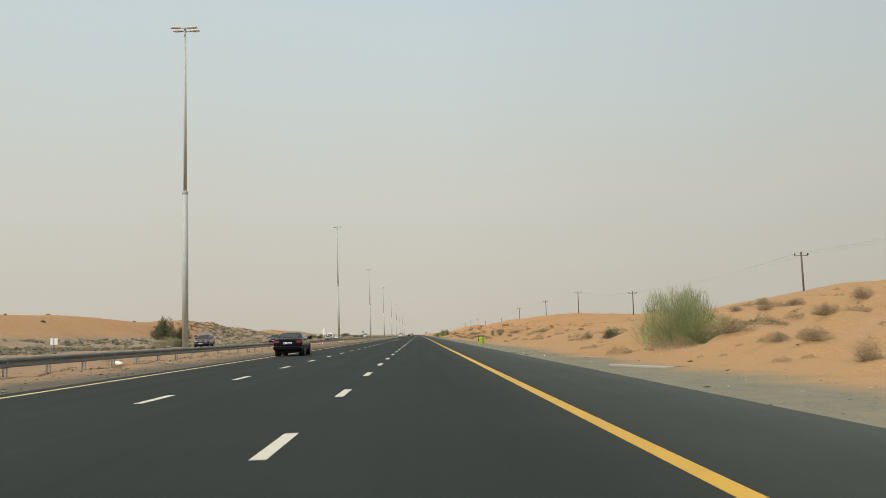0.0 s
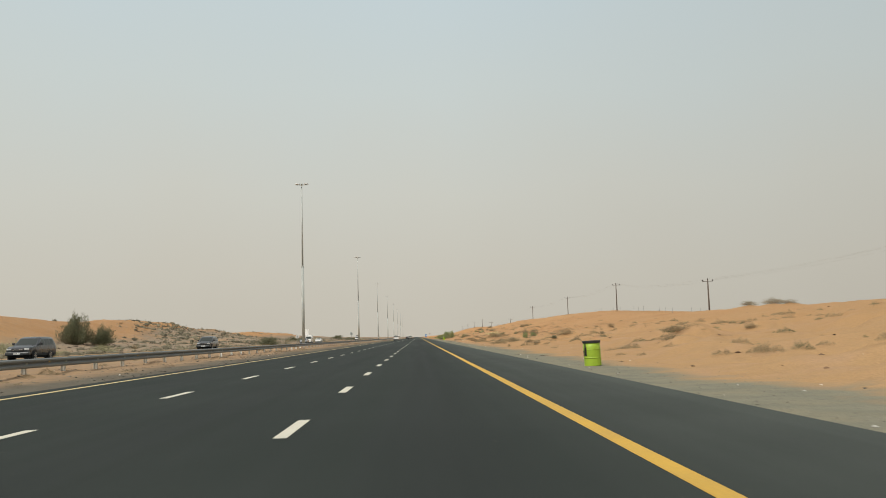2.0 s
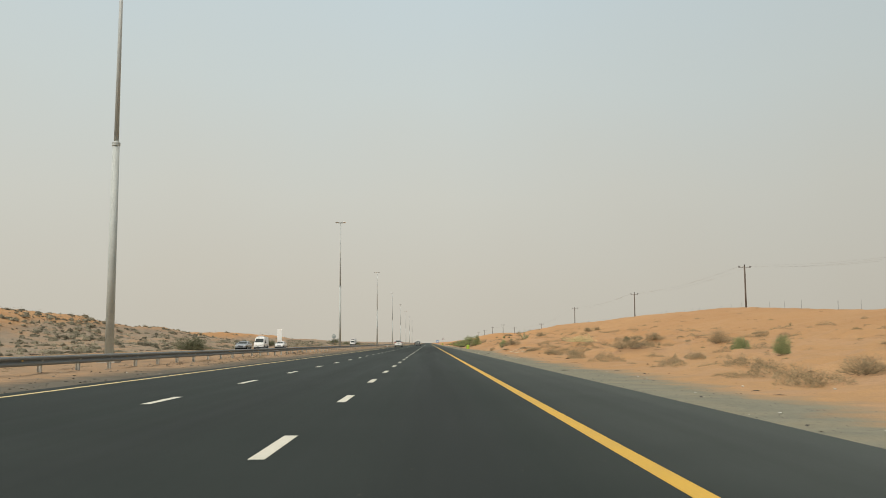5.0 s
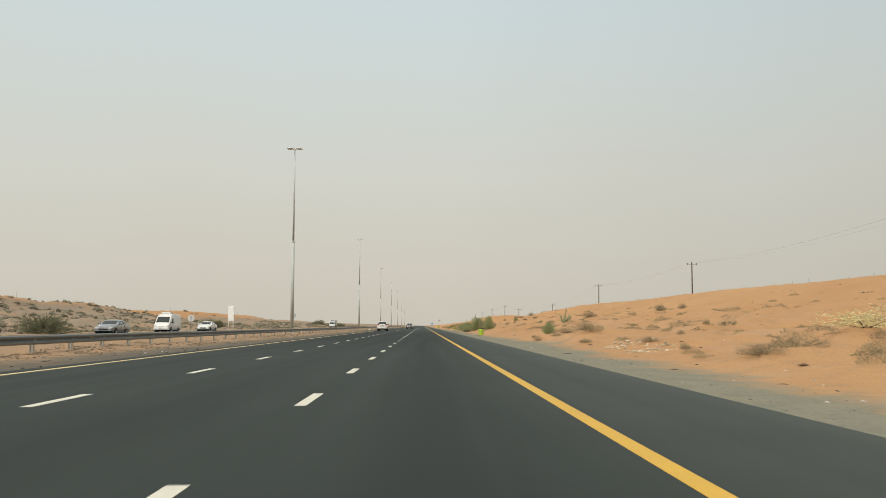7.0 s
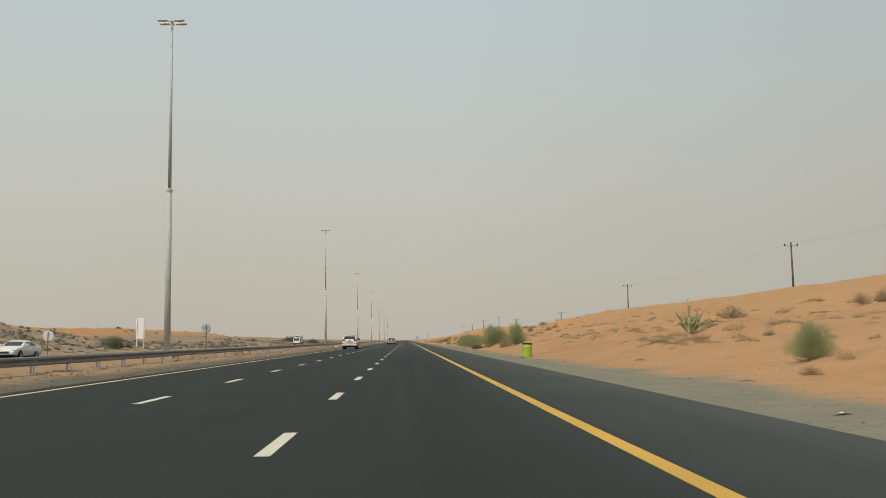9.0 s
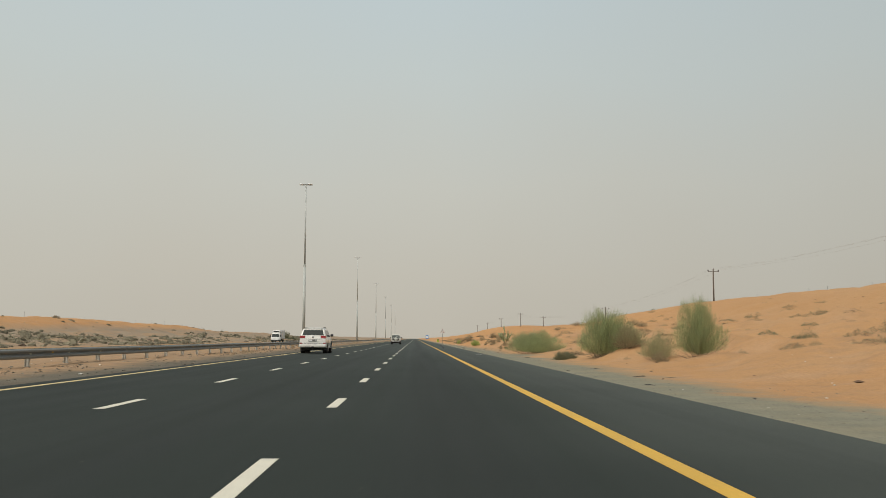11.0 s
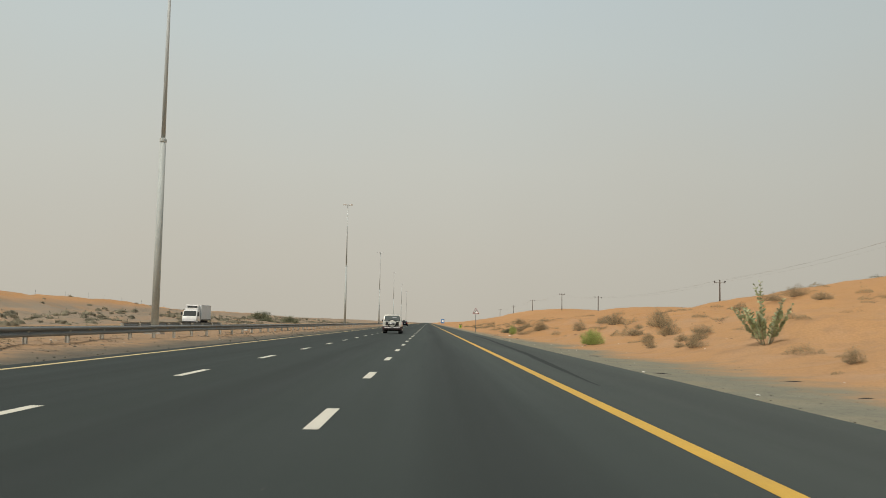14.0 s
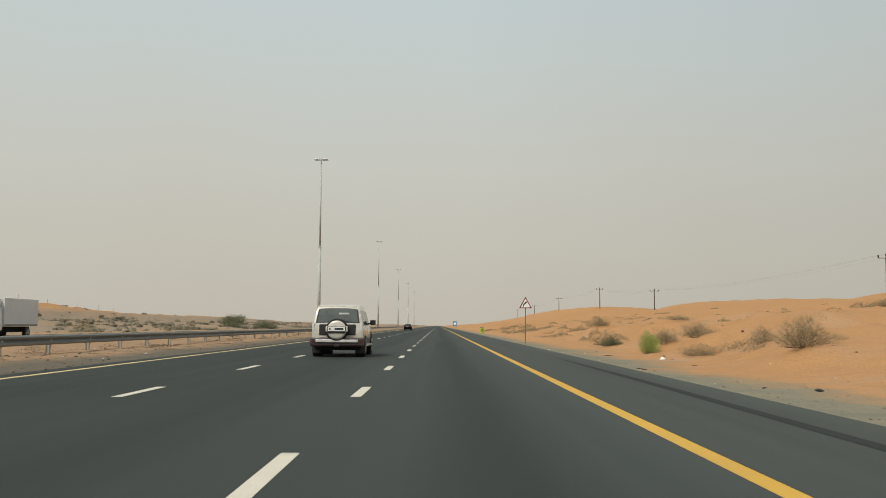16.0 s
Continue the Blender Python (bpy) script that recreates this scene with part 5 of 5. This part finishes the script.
def fan_bush(seed, material, shoots, spread, shoot_long, width, upright, wild=0.3, stems=46, top=0.0, ragged=1.0):
    """A soft dome of fine shoots over fanning stems, with an uneven outline and gaps."""
    rng = random.Random(seed)
    v, f, tv, tf = [], [], [], []
    off = Vector((seed * 3.7, seed * 1.9, 0))

    def reach(d):
        return 0.80 * (1 + ragged * (0.55 * noise.noise(d * 1.9 + off) + 0.30 * noise.noise(d * 4.5 + off))) * (1 - top + top * min(1.0, 1.25 * (1 - d.z * d.z) ** 0.5 + 0.2))

    def aim():
        a, tilt = rng.uniform(0, 6.28), radians(spread) * rng.random() ** 0.6
        return Vector((math.sin(tilt) * math.cos(a), math.sin(tilt) * math.sin(a), math.cos(tilt)))

    for _ in range(stems):
        d = aim()
        ln = reach(d) * rng.uniform(0.5, 0.95)
        side = d.cross(Vector((rng.uniform(-1, 1), rng.uniform(-1, 1), 0.2))).normalized() * width * 1.3
        k, r = len(tv), 0.22 * rng.random()
        foot = Vector((d.x * r * 2, d.y * r * 2, -0.03))
        for u, w in ((0.0, 1.5), (0.6, 0.8), (1.0, 0.3)):
            c = foot + d * ln * u
            tv += [tuple(c - side * w), tuple(c + side * w)]
        tf += [(k, k + 1, k + 3, k + 2), (k + 2, k + 3, k + 5, k + 4)]
    while len(f) < 2 * shoots:
        d = aim()
        if noise.noise(d * 3.3 - off) < rng.uniform(-0.55, 0.1):
            continue
        u = rng.random() ** 0.55
        c = d * reach(d) * (0.08 + 0.86 * u)
        c.z = max(c.z, 0.0)
        g = (d * (1 - upright) + Vector((0, 0, upright)) + Vector((rng.gauss(0, 1), rng.gauss(0, 1), rng.gauss(0, 0.5))) * wild).normalized()
        sl = shoot_long * rng.uniform(0.5, 1.3)
        sd = g.cross(Vector((rng.uniform(-1, 1), rng.uniform(-1, 1), rng.uniform(-0.5, 0.5)))).normalized() * width
        bend = Vector((rng.gauss(0, 1), rng.gauss(0, 1), 0)) * sl * 0.14
        p, q = c + g * sl * 0.55 + bend * 0.3, c + g * sl + bend
        k = len(v)
        v += [tuple(c - sd), tuple(c + sd), tuple(p - sd * 0.8), tuple(p + sd * 0.8), tuple(q)]
        f += [(k, k + 1, k + 3, k + 2), (k + 2, k + 3, k + 4)]
    # bring the plant to a half width and a height of one
    p = np.array(v)
    wide, tall = np.percentile(np.hypot(p[:, 0], p[:, 1]), 96), np.percentile(p[:, 2], 99.3)
    v, tv = ([(x / wide, y / wide, z / tall) for x, y, z in q] for q in (v, tv))
    return leaf_mesh("foliage", v, f, material), leaf_mesh("woody_core", tv, tf, TWIG)


def milk_bush(seed):
    """A few thick stems in an open fan, set with pairs of broad leaves."""
    rng = random.Random(seed)
    v, f = [], []
    bm = bmesh.new()

    def shoot(base, d, ln, n, u0, fat):
        tip = base + d * ln
        add_tube(bm, tuple(base), tuple(tip), 0.010 * fat, 0.005 * fat, 5)
        for i in range(n):
            u = u0 + (1 - u0) * i / (n - 1)
            for pair in (0, 1):
                b = i * 1.57 + pair * 3.14 + rng.uniform(-0.4, 0.4)
                out = (Vector((math.cos(b), math.sin(b), rng.uniform(0.3, 0.9)))).normalized()
                side = out.cross(d).normalized()
                c, ll = base + d * ln * u, rng.uniform(0.075, 0.125) * (1.2 - 0.55 * u)
                k = len(v)
                for p in (c, c + out * ll * 0.55 + side * ll * 0.38, c + out * ll, c + out * ll * 0.55 - side * ll * 0.38):
                    v.append(tuple(p))
                f.append((k, k + 1, k + 2, k + 3))

    for s in range(10):
        a, tilt = s * 2.4 + rng.uniform(-0.4, 0.4), radians(rng.uniform(24, 58) if s else 5)
        ln = rng.uniform(0.55, 0.92) if s else 1.0
        d = Vector((math.sin(tilt) * math.cos(a), math.sin(tilt) * math.sin(a), math.cos(tilt)))
        base = Vector((0.05 * math.cos(a), 0.05 * math.sin(a), -0.05))
        shoot(base, d, ln, 15, 0.25, 1.2)
        for _ in range(2):
            e = (d + Vector((rng.uniform(-0.5, 0.5), rng.uniform(-0.5, 0.5), 0.15))).normalized()
            shoot(base + d * ln * rng.uniform(0.4, 0.65), e, ln * rng.uniform(0.22, 0.4), 6, 0.2, 0.7)
    wide = np.percentile([math.hypot(p[0], p[1]) for p in v], 95)
    v = [(x / wide, y / wide, z) for x, y, z in v]
    for p in bm.verts:
        p.co.x, p.co.y = p.co.x / wide, p.co.y / wide
    stems = bpy.data.meshes.new("stem_cluster")
    bm.to_mesh(stems)
    bm.free()
    stems.materials.append(STALK)
    return leaf_mesh("foliage", v, f, MILK_LEAF), stems


KINDS = {
    "G": ("broom_bush", [fan_bush(s, BROOM, 15000, 84, 0.12, 0.0016, u, 0.27, 70, 0.25, 0.6) for s, u in ((1, 0.6), (2, 0.6), (3, 0.85))], "feathery pale green broom bush on the sand", "bush"),
    "D": ("dry_shrub", [fan_bush(s, DRY, 2100, 86, 0.18, 0.0042, 0.35, 0.45) for s in (11, 12, 13, 14)], "dry straw-coloured desert shrub on the sand", "shrub"),
    "L": ("low_shrub", [fan_bush(s, DARK_LEAF, 4000, 88, 0.15, 0.0060, 0.3, 0.6) for s in (21, 22, 23)], "low dusty dark green desert shrub", "shrub"),
    "T": ("desert_tree", [fan_bush(25, DARK_LEAF, 9000, 82, 0.085, 0.0062, 0.3, 0.6, 60, 0.15), fan_bush(26, DARK_LEAF, 9000, 82, 0.085, 0.0062, 0.3, 0.6, 60, 0.15)], "tall rounded grey-green desert tree", "tree"),
    "H": ("half_dry_bush", [fan_bush(51, HALF_DRY, 5200, 84, 0.20, 0.0021, 0.6, 0.24)], "half-dry straw-green broom bush on the sand", "bush"),
    "B": ("dead_branches", [fan_bush(61, TWIG, 420, 89, 0.42, 0.006, 0.05, 0.8)], "heap of dark dead branches on the sand", "branches"),
    "V": ("green_bush", [fan_bush(71, LIME, 8000, 84, 0.15, 0.0024, 0.5, 0.32, 60, 0.3)], "rounded bright yellow-green bush on the sand", "bush"),
    "Y": ("dead_shrub", [fan_bush(31, PALE, 1500, 88, 0.085, 0.010, 0.1, 0.8, 10)], "collapsed bleached yellow dead shrub", "shrub"),
    "S": ("milkweed_bush", [milk_bush(s) for s in (41, 42, 43)], "upright milkweed bush with thick grey-green leaves", "bush"),
}
def plant(kind, spots):
    """Set out plants of one kind at (x, y, width, height)."""
    name, meshes, label, cat = KINDS[kind]
    for x, y, w, h in spots:
        w, h = max(w, 0.35), max(h, 0.22)
        if kind == "D":
            w, h = 1.05 * w, 1.15 * h
        bush = empty(name, Matrix.Translation((x, y, height(x, y) - 0.02)) @ Matrix.Rotation(y * 2.4, 4, "Z") @ Matrix.Diagonal((w * 0.5, w * 0.5, h, 1)))
        pick = int(y * 7) % len(meshes)
        if kind == "G":
            pick = 2 if h < 0.5 * w else int(y) % 2
        for me in meshes[pick]:
            share(me.name.split(".")[0], me, bush, Matrix.Identity(4))
        tagged(bush, label, cat, name.replace("_", " ") + " plants")


for _kind in SPOTS:
    plant(_kind, SPOTS[_kind])


def scrub(name, material, count, seed, xs, ys, w0, w1, blades, width, label, power=1.0, low=1.0, cap=0.6, forms=()):
    """Uncountable small tufts over a slope."""
    rng = random.Random(seed)
    v, f = [], []
    made = 0
    while made < count:
        x = xs[0] + (xs[1] - xs[0]) * rng.random() ** power
        y = rng.uniform(*ys)
        if noise.noise(Vector((x * 0.07, y * 0.045, seed))) + 0.35 * noise.noise(Vector((x * 0.3, y * 0.3, seed))) < (rng.uniform(-0.5, 0.32) if x > 8 else rng.uniform(-0.12, 0.38)):
            continue
        if x < -68 and (y < 290 or y > 450) and rng.random() < 0.95:  # the high dune there is bare
            continue
        if 8 < x < 24 and 55 < y < 125 and rng.random() < 0.6:  # a wind-swept stretch
            continue
        if x > 33 and rng.random() < min(0.94, (x - 30) / 10):  # the dune face is bare
            continue
        if 8 < x and noise.noise(Vector((x * 0.26, y * 0.05, seed + 3.0))) < rng.uniform(-0.35, 0.15):  # bands along the hummocks
            continue
        w = w0 + (w1 - w0) * rng.random() ** 2.2
        tall, z, stretch = low * w * rng.uniform(0.22, 0.45), height(x, y) - 0.02, rng.uniform(0.7, 1.3)
        lean, pa = rng.uniform(-0.25, 0.25), rng.uniform(0, 6.28)
        if forms:
            near = forms[0 if 0 < x < 15 else 1]
            stretch = rng.uniform(0.8, 1.7)
            p, q = near[made % len(near)]
            if 10 < x < 34 and 446 < y < 486 and made % 4:  # smooth bare sand
                made += 1
                continue
            c, d = math.cos(pa) * 0.5 * w, math.sin(pa) * 0.5 * w
            k = len(v)
            v += np.stack((x + (p[:, 0] * c - p[:, 1] * d) * stretch, y + (p[:, 0] * d + p[:, 1] * c) / stretch, z + p[:, 2] * tall * 1.2), 1).tolist()
            f += [(g[0] + k, g[1] + k, g[2] + k) for g in q]
            made += 1
            continue
        # a low lumpy core
        k, turn = len(v), rng.uniform(0, 6.28)
        for rad, up in ((0.30, -0.1), (0.21, 0.5)):
            for i in range(7):
                a, q = turn + i * 0.8976, w * rad * rng.uniform(0.65, 1.3)
                v.append((x + math.cos(a) * q * stretch, y + math.sin(a) * q / stretch, z + tall * up * rng.uniform(0.7, 1.2)))
        v.append((x + 0.05 * w * lean, y, z + tall * rng.uniform(0.6, 0.85)))
        for i in range(7):
            j = (i + 1) % 7
            f += [(k + i, k + j, k + 7 + j, k + 7 + i), (k + 7 + i, k + 7 + j, k + 14)]
        for _ in range(int(blades * (0.5 + w / w1))):
            # short fine twigs all through a low ragged mound
            a, q = rng.uniform(0, 6.28), rng.random() ** 0.55
            bx, by = math.cos(a) * q * 0.33 * w * stretch, math.sin(a) * q * 0.33 * w / stretch
            bz = tall * rng.random() * (1.0 - 0.8 * q * q) * (1 + 0.5 * math.sin(3 * a + pa))
            ln = w * rng.uniform(0.05, 0.15)
            tx, ty, tz = bx + (lean + rng.gauss(0, 0.5)) * ln + 0.2 * bx, by + rng.gauss(0, 0.5) * ln + 0.2 * by, bz + ln * rng.uniform(0.1, 0.8)
            b = rng.uniform(0, 6.28)
            sx, sy = math.cos(b) * width * min(w, cap), math.sin(b) * width * min(w, cap)
            k = len(v)
            v += [(x + bx - sx, y + by - sy, z + bz), (x + bx + sx, y + by + sy, z + bz), (x + tx + sx * 0.4, y + ty + sy * 0.4, z + tz), (x + tx - sx * 0.4, y + ty - sy * 0.4, z + tz + 0.004)]
            f.append((k, k + 1, k + 2, k + 3))
        made += 1
    return tagged(new(name, leaf_mesh(name, v, f, material)), label, "scrub", kind="stuff")


def tuft_forms(seeds, blades, long, width, gaps):
    """Small ragged cushions of short blades, a half width and a height of one, to set out over a slope."""
    out = []
    for seed in seeds:
        rng, off = random.Random(seed), Vector((seed * 2.3, seed * 1.1, 0))
        v, f = [], []
        while len(f) < blades:
            a, q = rng.uniform(0, 6.2832), rng.random() ** 0.6
            p = Vector((math.cos(a) * q, math.sin(a) * q, 0))
            lump = noise.noise(p * 2.6 + off)
            if lump < rng.uniform(-0.6, 0.5) * gaps:
                continue
            top = max(0.08, (1 - q * q) ** 0.7 * (0.72 + 0.9 * lump))
            p.z = top * rng.random() ** 0.5 * 0.85
            g = Vector((p.x * 0.6 + rng.gauss(0, 0.45), p.y * 0.6 + rng.gauss(0, 0.45), 0.75 + rng.gauss(0, 0.25))).normalized()
            sd = g.cross(Vector((rng.uniform(-1, 1), rng.uniform(-1, 1), rng.uniform(-0.4, 0.4)))).normalized() * width
            k, tip = len(v), p + g * long * rng.uniform(0.5, 1.4)
            v += [tuple(p - sd), tuple(p + sd), tuple(tip)]
            f.append((k, k + 1, k + 2))
        out.append((np.array(v), f))
    return out


FINE = (tuft_forms((81, 82, 83, 84), 800, 0.20, 0.0095, 0.7), tuft_forms((85, 86, 87, 88), 400, 0.19, 0.017, 0.8))
BARE = (tuft_forms((91, 92, 93), 320, 0.22, 0.009, 1.3), tuft_forms((94, 95, 96), 110, 0.28, 0.020, 1.5))
scrub("dry_tufts", DRY, 1650, 5, (9.6, 40), (0, 640), 0.28, 1.35, 0, 0, "small dry tufts scattered over the orange dunes", 1.4, 1.0, 0.6, FINE)
scrub("dark_tufts", DARK_LEAF, 520, 6, (12.5, 54), (0, 640), 0.25, 1.15, 0, 0, "small dark tufts scattered over the orange dunes", 1.1, 1.0, 0.6, FINE)
scrub("twiggy_tufts", DEAD_TWIG, 560, 9, (13.5, 46), (0, 620), 0.25, 0.9, 0, 0, "dark dead twigs lying on the sand", 1.4, 0.8, 0.6, BARE)
scrub("grey_scrub", SCRUB, 5200, 7, (-39.5, -90), (60, 820), 0.5, 2.8, 22, 0.024, "grey-green scrub over the far slope", 1.25, 0.75, 2.6)
scrub("hummock_scrub", SCRUB, 900, 14, (-43, -84), (290, 460), 0.8, 2.8, 24, 0.024, "dense grey-green scrub on high hummocks", 1.0, 0.75, 2.6)
scrub("brown_scrub", TWIG, 1300, 8, (-40, -88), (60, 820), 0.4, 1.8, 22, 0.020, "brown dead scrub over the far slope", 1.2, 0.55, 2.0)
scrub("median_tufts", DRY, 260, 10, (-11.4, -22), (0, 560), 0.2, 0.8, 0, 0, "small dry tufts in the sandy median", 1.0, 1.0, 0.6, FINE)
scrub("median_twigs", TWIG, 620, 12, (-11.4, -14.8), (0, 560), 0.2, 0.75, 0, 0, "dark twigs and dry weeds along the crash barrier", 1.0, 0.6, 0.6, BARE)



# ---- stones, litter and scraps on the verges ----
def pebbles(name, material, count, seed, span, ys, r0, r1, flat, label):
    rng = random.Random(seed)
    v, f = [], []
    for _ in range(count):
        x, y = rng.uniform(*span), rng.uniform(*ys)
        r = r0 + (r1 - r0) * rng.random() ** 3
        k, z = len(v), max(height(x, y), -0.015)
        a = rng.uniform(0, 6.28)
        for i in range(4):
            q = r * rng.uniform(0.6, 1.2)
            v.append((x + q * math.cos(a + i * 1.57), y + q * math.sin(a + i * 1.57), z + r * flat * 0.3))
        v += [(x, y, z + r * flat), (x, y, z - 0.02)]
        for i in range(4):
            j = (i + 1) % 4
            f += [(k + i, k + j, k + 4), (k + j, k + i, k + 5)]
    return tagged(new(name, leaf_mesh(name, v, f, material)), label, "stones", kind="stuff")


STONE = shader("grey_stone", (0.155, 0.140, 0.108), 0.9, vary=0.2, scale=3, fine=30, bump=0.2, island=0.6)
SCRAP = shader("pale_litter", (0.68, 0.66, 0.60), 0.7, vary=0.1, bump=0, island=0.3)
SHRED = shader("tyre_shreds", (0.022, 0.021, 0.020), 0.85, vary=0.2, bump=0.1)
pebbles("verge_stones", STONE, 11000, 3, (5.12, 8.9), (4, 500), 0.005, 0.028, 0.40, "loose grey stones on the gravel verge")
pebbles("median_stones", STONE, 7000, 4, (-14.2, -9.8), (10, 520), 0.012, 0.08, 0.6, "loose stones along the barrier")
CLOD = shader("red_brown_clod", (0.17, 0.098, 0.055), 0.95, vary=0.25, scale=3, fine=30, bump=0.2, island=0.5)
pebbles("sand_clods", CLOD, 1100, 13, (8.6, 40), (4, 520), 0.03, 0.17, 0.45, "dark clods and dung on the sand")
pebbles("litter_scraps", SCRAP, 520, 5, (5.3, 12.5), (6, 500), 0.010, 0.055, 0.5, "scraps of pale litter on the verge")
pebbles("median_litter", SCRAP, 130, 6, (-16, -10.2), (10, 520), 0.02, 0.09, 0.6, "scraps of pale litter along the barrier")
RUBBLE = shader("pale_rubble", (0.56, 0.48, 0.34), 0.9, vary=0.2, bump=0.1, island=0.4)
pebbles("broken_rubble", RUBBLE, 300, 7, (9.2, 11.2), (231.0, 239.5), 0.02, 0.12, 0.6, "heap of pale broken rubble at the foot of the dune")
_rng = random.Random(77)
for _k in range(85):
    _x, _y = _rng.uniform(5.4, 8.6), _rng.uniform(8, 480)
    _l, _w = _rng.uniform(0.15, 0.7), _rng.uniform(0.012, 0.04)
    _bm = bmesh.new()
    _c = _rng.uniform(-0.5, 0.5)
    _rings = []
    for _i in range(7):
        _u = _i / 6 - 0.5
        _h = 0.012 + 0.014 * math.cos(_u * 5)
        _rings.append([(_l * _u, _c * _l * _u * _u - _w, 0.0), (_l * _u, _c * _l * _u * _u + _w, 0.0), (_l * _u, _c * _l * _u * _u + _w * 0.6, _h), (_l * _u, _c * _l * _u * _u - _w * 0.6, _h)])
    add_loft(_bm, _rings)
    tagged(obj("tyre_shred", _bm, SHRED, at=pose(_x, _y, height(_x, _y) - 0.005, 0, 0, _rng.uniform(0, 360))), "black scrap of burst tyre tread on gravel", "tyre scrap", "scraps of tyre")


def crumpled(name, x, y, sx, sy, sz, material, label, cat):
    bm = bmesh.new()
    bmesh.ops.create_icosphere(bm, subdivisions=2, radius=0.5)
    for v in bm.verts:
        k = 1 + 0.35 * noise.noise(v.co * 3.1 + Vector((x, y, 0)))
        v.co = Vector((v.co.x * sx * k, v.co.y * sy * k, max((v.co.z + 0.3) * sz * k, -0.03)))
    return tagged(obj(name, bm, material, at=pose(x, y, height(x, y), 0, 0, x * 40)), label, cat)


crumpled("plastic_bag", -14.3, 42.0, 0.8, 0.35, 0.22, SCRAP, "white crumpled plastic bag below the crash barrier", "litter")
crumpled("plastic_bag", -12.2, 401.8, 0.7, 0.4, 0.25, SCRAP, "white crumpled plastic bag beside the crash barrier", "litter")
crumpled("plastic_sack", 7.6, 466.0, 0.22, 0.18, 0.12, SCRAP, "small white plastic sack on the verge", "litter")
crumpled("tyre_lump", 6.9, 452.0, 0.24, 0.13, 0.06, SHRED, "black lump of burst tyre on the verge", "tyre scrap")
crumpled("pale_rock", 12.6, 40.0, 0.3, 0.25, 0.2, STONE, "pale rock below the green bush", "rock")
_b = box(-0.25, 0.25, -0.2, 0.2, 0.0, 0.36, bevel=0.05)
tagged(obj("plastic_bucket", _b, SCRAP, at=pose(-15.5, 455.2, height(-15.5, 455.2))), "white plastic bucket behind the crash barrier", "bucket")
tagged(obj("concrete_slab", box(-0.16, 0.16, -1.5, 1.5, -0.1, 0.05, bevel=0.02), CONCRETE, at=pose(6.8, 26.6, height(6.8, 26.6), 0, 0, 20)), "thin pale concrete slab lying on gravel", "slab")
_bm = bmesh.new()
for _p, _q in (((0, 0, 0.012), (0.30, 0.03, 0.02)), ((0.30, 0.03, 0.02), (0.52, 0.0, 0.012)), ((0.52, 0.0, 0.012), (0.55, 0.06, 0.012))):
    add_tube(_bm, _p, _q, 0.006, 0.006, 6)
tagged(obj("plastic_strip", _bm, SCRAP, at=pose(4.32, 365.4, 0.0, 0, 0, -50)), "bent white plastic strip lying on the asphalt shoulder", "litter")
